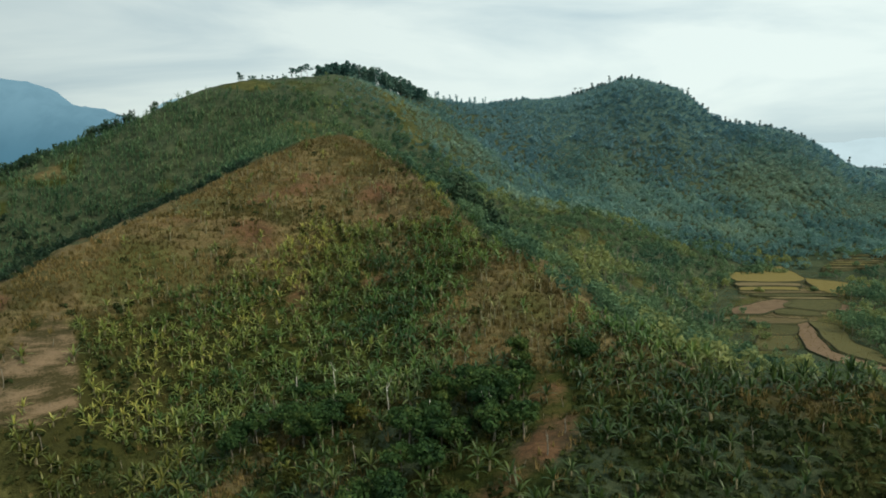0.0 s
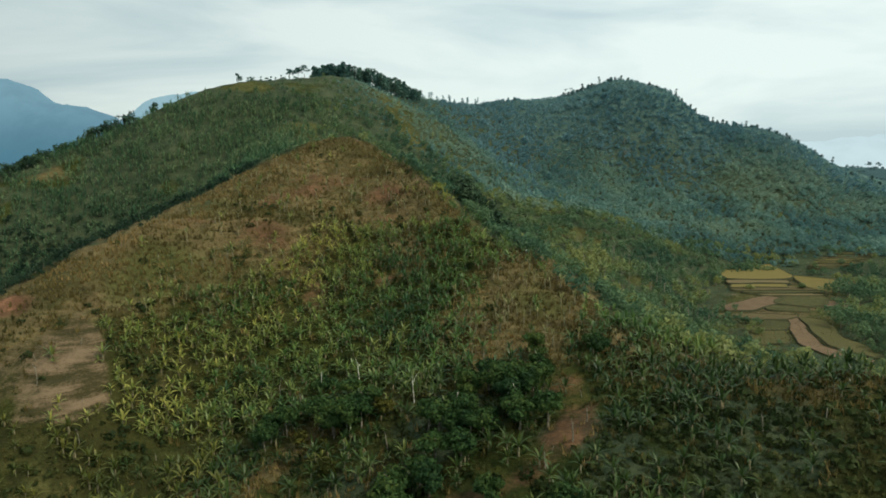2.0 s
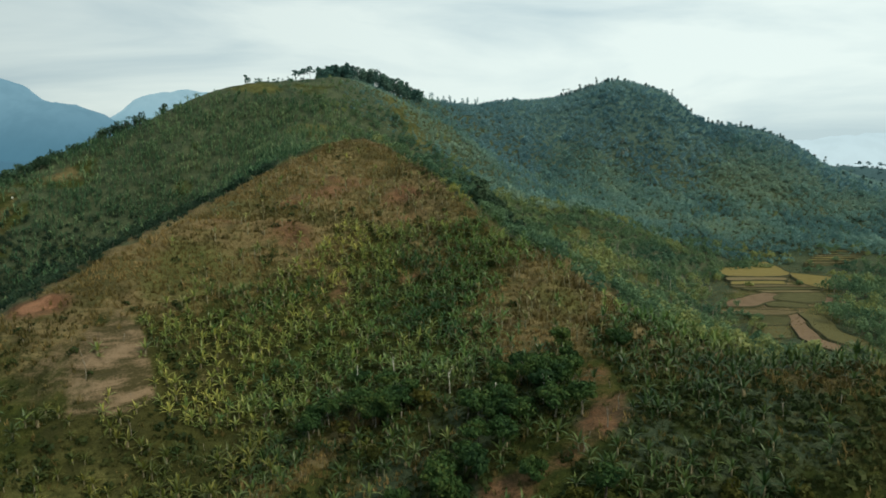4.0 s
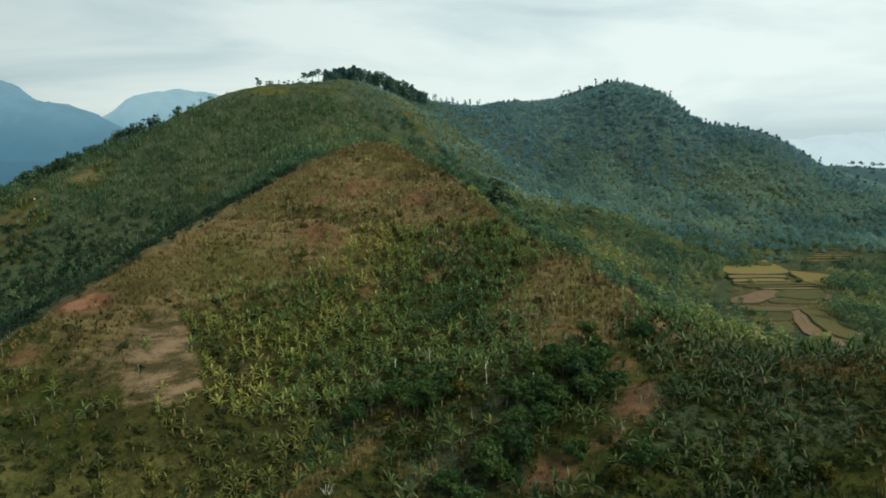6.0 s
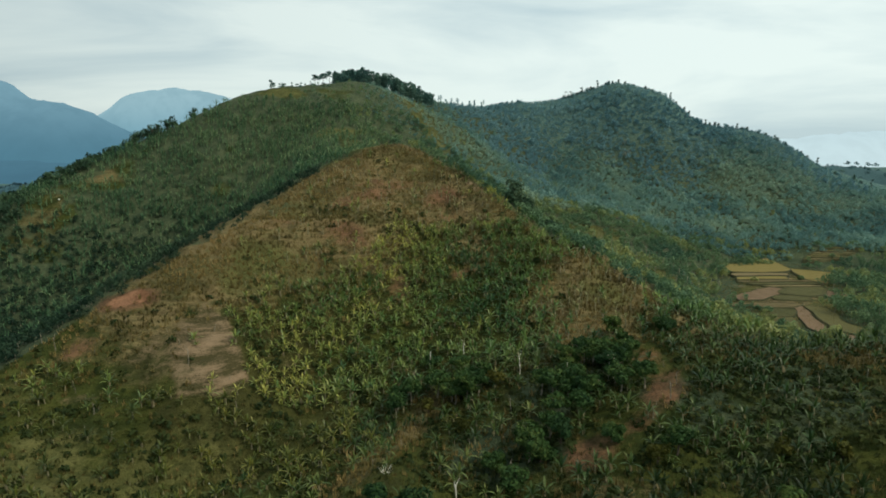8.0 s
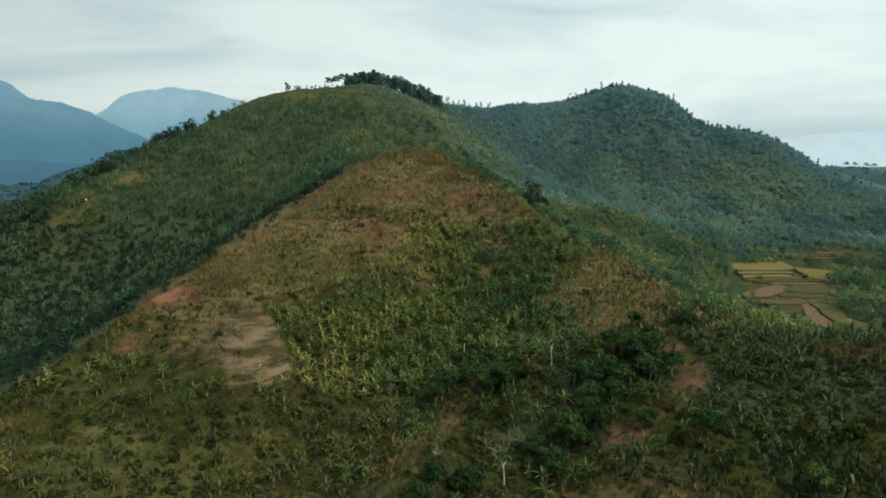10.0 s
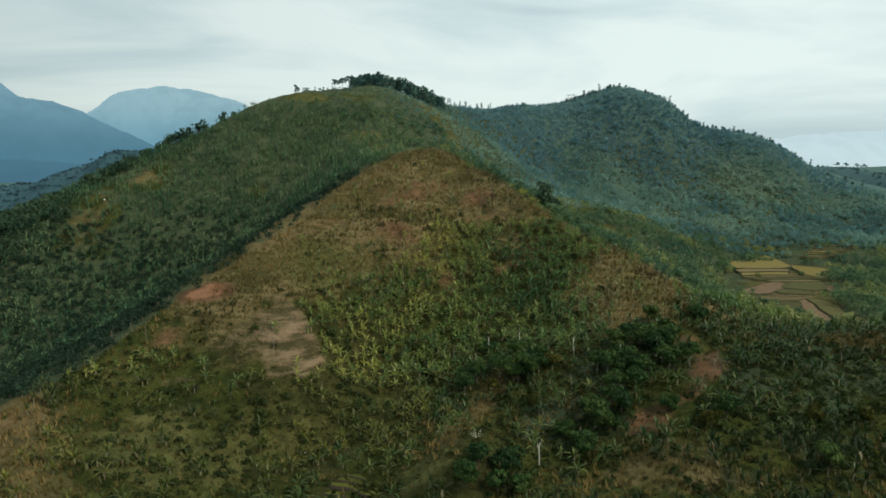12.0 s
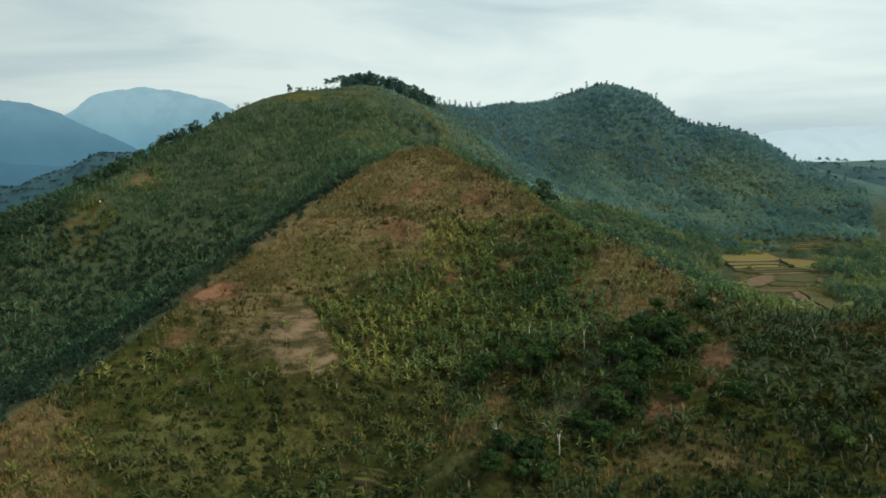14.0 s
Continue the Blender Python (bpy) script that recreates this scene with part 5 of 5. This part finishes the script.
def terrace_step(cx, cy, half, up):
    """A curved level ledge along the slope: a grassed tread and an earth riser under its outer edge."""
    along = Vector((-up.y, up.x))
    level = ground_at(cx, cy) + 0.05
    n = 14
    inner, outer, lip, foot = [], [], [], []
    for i in range(n + 1):
        s = i / n * 2 - 1
        p = Vector((cx, cy)) + along * (half * s) - up * (0.9 * s * s) + up * (0.12 * math.sin(s * 7 + cx))
        q = p - up * (0.95 * (1 - 0.5 * s ** 4))
        z = level - 0.25 * s * s
        inner.append((p.x + up.x * 0.5, p.y + up.y * 0.5, z))
        outer.append((q.x + up.x * 0.32, q.y + up.y * 0.32, z + 0.04))
        lip.append((q.x, q.y, z + 0.09))
        foot.append((q.x - up.x * 0.18, q.y - up.y * 0.18, min(z - 0.3, ground_at(q.x, q.y) - 0.25)))
    k = n + 1
    strip_faces = [(i, i + 1, k + i + 1, k + i) for i in range(n)]
    top = new("terrace_step")
    part("tread", mesh_of("tread", shape(inner + outer, strip_faces), M_TERRACE), top)
    part("riser", mesh_of("riser", shape(outer + lip + foot, strip_faces + [tuple(v + k for v in f) for f in strip_faces]), M_RISER), top, None, "dark bare earth edge and riser")
    return tagged(top, "narrow curved grass terrace with a dark earth riser", "terrace", "grass terraces on the near slope")


uphill = Vector((ground_at(-45, 56) - ground_at(-51, 56), ground_at(-48, 59) - ground_at(-48, 53))).normalized()
for k in range(5):
    terrace_step(-47.0 - 1.45 * (k - 2) * uphill.x, 57.0 - 1.45 * (k - 2) * uphill.y, 4.4 - 0.4 * abs(k - 2), uphill)


# ---- small white things on the slopes ----
def white_sack(x, y, s):
    top = new("white_sack")
    top.location = (x, y, ground_at(x, y))
    bm = bmesh.new()
    bmesh.ops.create_icosphere(bm, subdivisions=2, radius=1.0)
    for v in bm.verts:
        v.co = Vector((v.co.x * 0.45 * s, v.co.y * 0.3 * s, (v.co.z * 0.32 + 0.28) * s + 0.04 * math.sin(v.co.x * 7)))
    me = bpy.data.meshes.new("bag")
    bm.to_mesh(me)
    bm.free()
    me.materials.append(M_WHITE)
    part("bag", me, top)
    part("neck", mesh_of("neck", pole(0.1 * s, 0.16 * s, 0.25 * s, 7), M_WHITE), top, pose(0, 0, 0.52 * s, 0, 20, 0))
    return tagged(top, "white filled sack lying on the grass", "sack", "white sacks")


white_sack(14.2, 117, 1.1)
white_sack(-141, 198, 0.8)
white_sack(-55, 70, 0.45)


# ---- far mountains ----
def mountain(name, x0, x1, y, line, mat, label, depth=900):
    """A long mountain: its crest as heights along x, falling to front and back."""
    n, rows = 260, 20
    xs = np.linspace(x0, x1, n)
    crest = np.interp(xs, [p[0] for p in line], [p[1] for p in line])
    kernel = np.ones(5) / 5
    crest = np.convolve(np.pad(crest, 2, mode="edge"), kernel, "valid")
    pts, faces = [], []
    for j in range(rows):
        v = j / (rows - 1) * 2 - 1
        for i in range(n):
            f = math.cos(v * math.pi / 2) ** 0.8 if abs(v) < 1 else 0.0
            z = -60 + (crest[i] + 60) * f + (0.009 * y) * f * noise.fractal((xs[i] * 14 / y, v * 2.0, y * 0.01), 0.9, 2.1, 6)
            pts.append((xs[i], y + v * depth / 2 + 40 * math.sin(xs[i] * 0.01), z))
    for j in range(rows - 1):
        for i in range(n - 1):
            a = j * n + i
            faces.append((a, a + 1, a + n + 1, a + n))
    me = mesh_of(name, shape(pts, faces), mat, smooth=True)
    return tagged(new(name, me), label, "mountain", kind="structure")


# top and foot colours of the air haze, emitted by the slopes
M_BLUE_NEAR = haze_material("haze_blue_mountain", (0.190, 0.335, 0.400), (0.080, 0.192, 0.255), -20, 290)
M_BLUE_FAR = haze_material("haze_pale_mountain", (0.320, 0.480, 0.525), (0.145, 0.310, 0.385), -20, 330)
M_PALE_FAR = haze_material("haze_white_mountain", (0.56, 0.69, 0.71), (0.60, 0.73, 0.74), 0, 200)
# soil of the two low hills, blue haze mixed into the base colour
M_HILL_FAR = soil_material("hazed_woodland", (0.040, 0.092, 0.114), (0.052, 0.108, 0.130), (0.060, 0.118, 0.136))
M_HILL_PALE = soil_material("pale_hazed_woodland", (0.048, 0.096, 0.105), (0.059, 0.110, 0.118), (0.065, 0.118, 0.124))

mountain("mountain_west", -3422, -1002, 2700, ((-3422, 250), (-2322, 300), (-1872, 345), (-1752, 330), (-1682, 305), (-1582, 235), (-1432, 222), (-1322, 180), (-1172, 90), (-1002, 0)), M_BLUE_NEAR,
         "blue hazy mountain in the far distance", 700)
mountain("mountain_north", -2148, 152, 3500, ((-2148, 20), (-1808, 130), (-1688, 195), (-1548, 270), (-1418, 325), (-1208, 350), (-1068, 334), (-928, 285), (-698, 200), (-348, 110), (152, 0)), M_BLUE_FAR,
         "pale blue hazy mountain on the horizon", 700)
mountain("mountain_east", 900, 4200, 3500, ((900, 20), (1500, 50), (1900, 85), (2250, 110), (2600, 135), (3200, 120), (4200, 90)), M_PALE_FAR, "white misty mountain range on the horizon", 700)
# foothills glow in the same painted haze
M_FOOT = haze_material("haze_blue_foothill", (0.080, 0.185, 0.245), (0.058, 0.145, 0.200), -60, 20)
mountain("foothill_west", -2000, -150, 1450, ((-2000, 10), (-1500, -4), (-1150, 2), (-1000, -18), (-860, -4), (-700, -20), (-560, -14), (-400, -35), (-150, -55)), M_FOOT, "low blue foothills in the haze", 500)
west_hill = mountain("hill_west", -560, -170, 640, ((-560, -30), (-480, -34), (-430, -28), (-400, -24), (-378, -15), (-345, -4), (-318, 10), (-290, 6), (-255, -8), (-220, -25), (-170, -50)), M_HILL_FAR, "wooded hill beyond the western ridge, coloured with blue haze", 200)
east_hill = mountain("hill_east", 230, 900, 520, ((230, -30), (290, -8), (350, -7), (420, -12), (600, -16), (900, -24)), M_HILL_PALE, "low wooded ridge beyond the eastern hill, coloured with pale haze", 160)


def wooded(hill, step, leaf, label):
    """Far trees over a hill, on its own surface."""
    pts = np.empty(len(hill.data.vertices) * 3, np.float32)
    hill.data.vertices.foreach_get("co", pts)
    pts = pts.reshape(-1, 3)
    pick = pts[(pts[:, 2] > -50) & (rng.uniform(0, 1, len(pts)) < step)]
    pick = np.repeat(pick, 2, axis=0) + rng.normal(size=(len(pick) * 2, 3)) * (2.0, 3.0, 0.1)
    rows = np.c_[pick, rng.uniform(0, 6.28, len(pick)), rng.uniform(0.35, 0.8, len(pick)), rng.integers(0, 4, len(pick))]
    rows[:, 2] -= 1.2
    scatter("far_trees", [wood_shape(r_wood, 3.6, 1.9, 27, 1.1, False) for _ in range(4)], rows, (leaf,), label, "trees")


# leaves for these hills, hazed in colour like their soil
M_FAR_LEAF = foliage("hazed_leaf", (0.062, 0.122, 0.156), (0.075, 0.140, 0.169), (0.090, 0.152, 0.174), patch=0.02, glow=0.5)
M_FAR_PALE = foliage("pale_hazed_leaf", (0.080, 0.158, 0.172), (0.095, 0.176, 0.188), (0.108, 0.192, 0.200), patch=0.02, glow=0.5)
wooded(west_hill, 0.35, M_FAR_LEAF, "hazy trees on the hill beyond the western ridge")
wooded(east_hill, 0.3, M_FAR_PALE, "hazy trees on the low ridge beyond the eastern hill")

for k, (x, z) in enumerate(((352, -7.2), (358, -7.6), (366, -8.2), (372, -8.6), (392, -10), (410, -11.3))):
    y = 520 + 40 * math.sin(x * 0.01)
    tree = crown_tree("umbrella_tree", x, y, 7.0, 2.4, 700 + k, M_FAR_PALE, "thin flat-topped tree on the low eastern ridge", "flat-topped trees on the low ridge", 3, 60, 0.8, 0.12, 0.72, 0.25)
    tree.location.z = z - 1.5
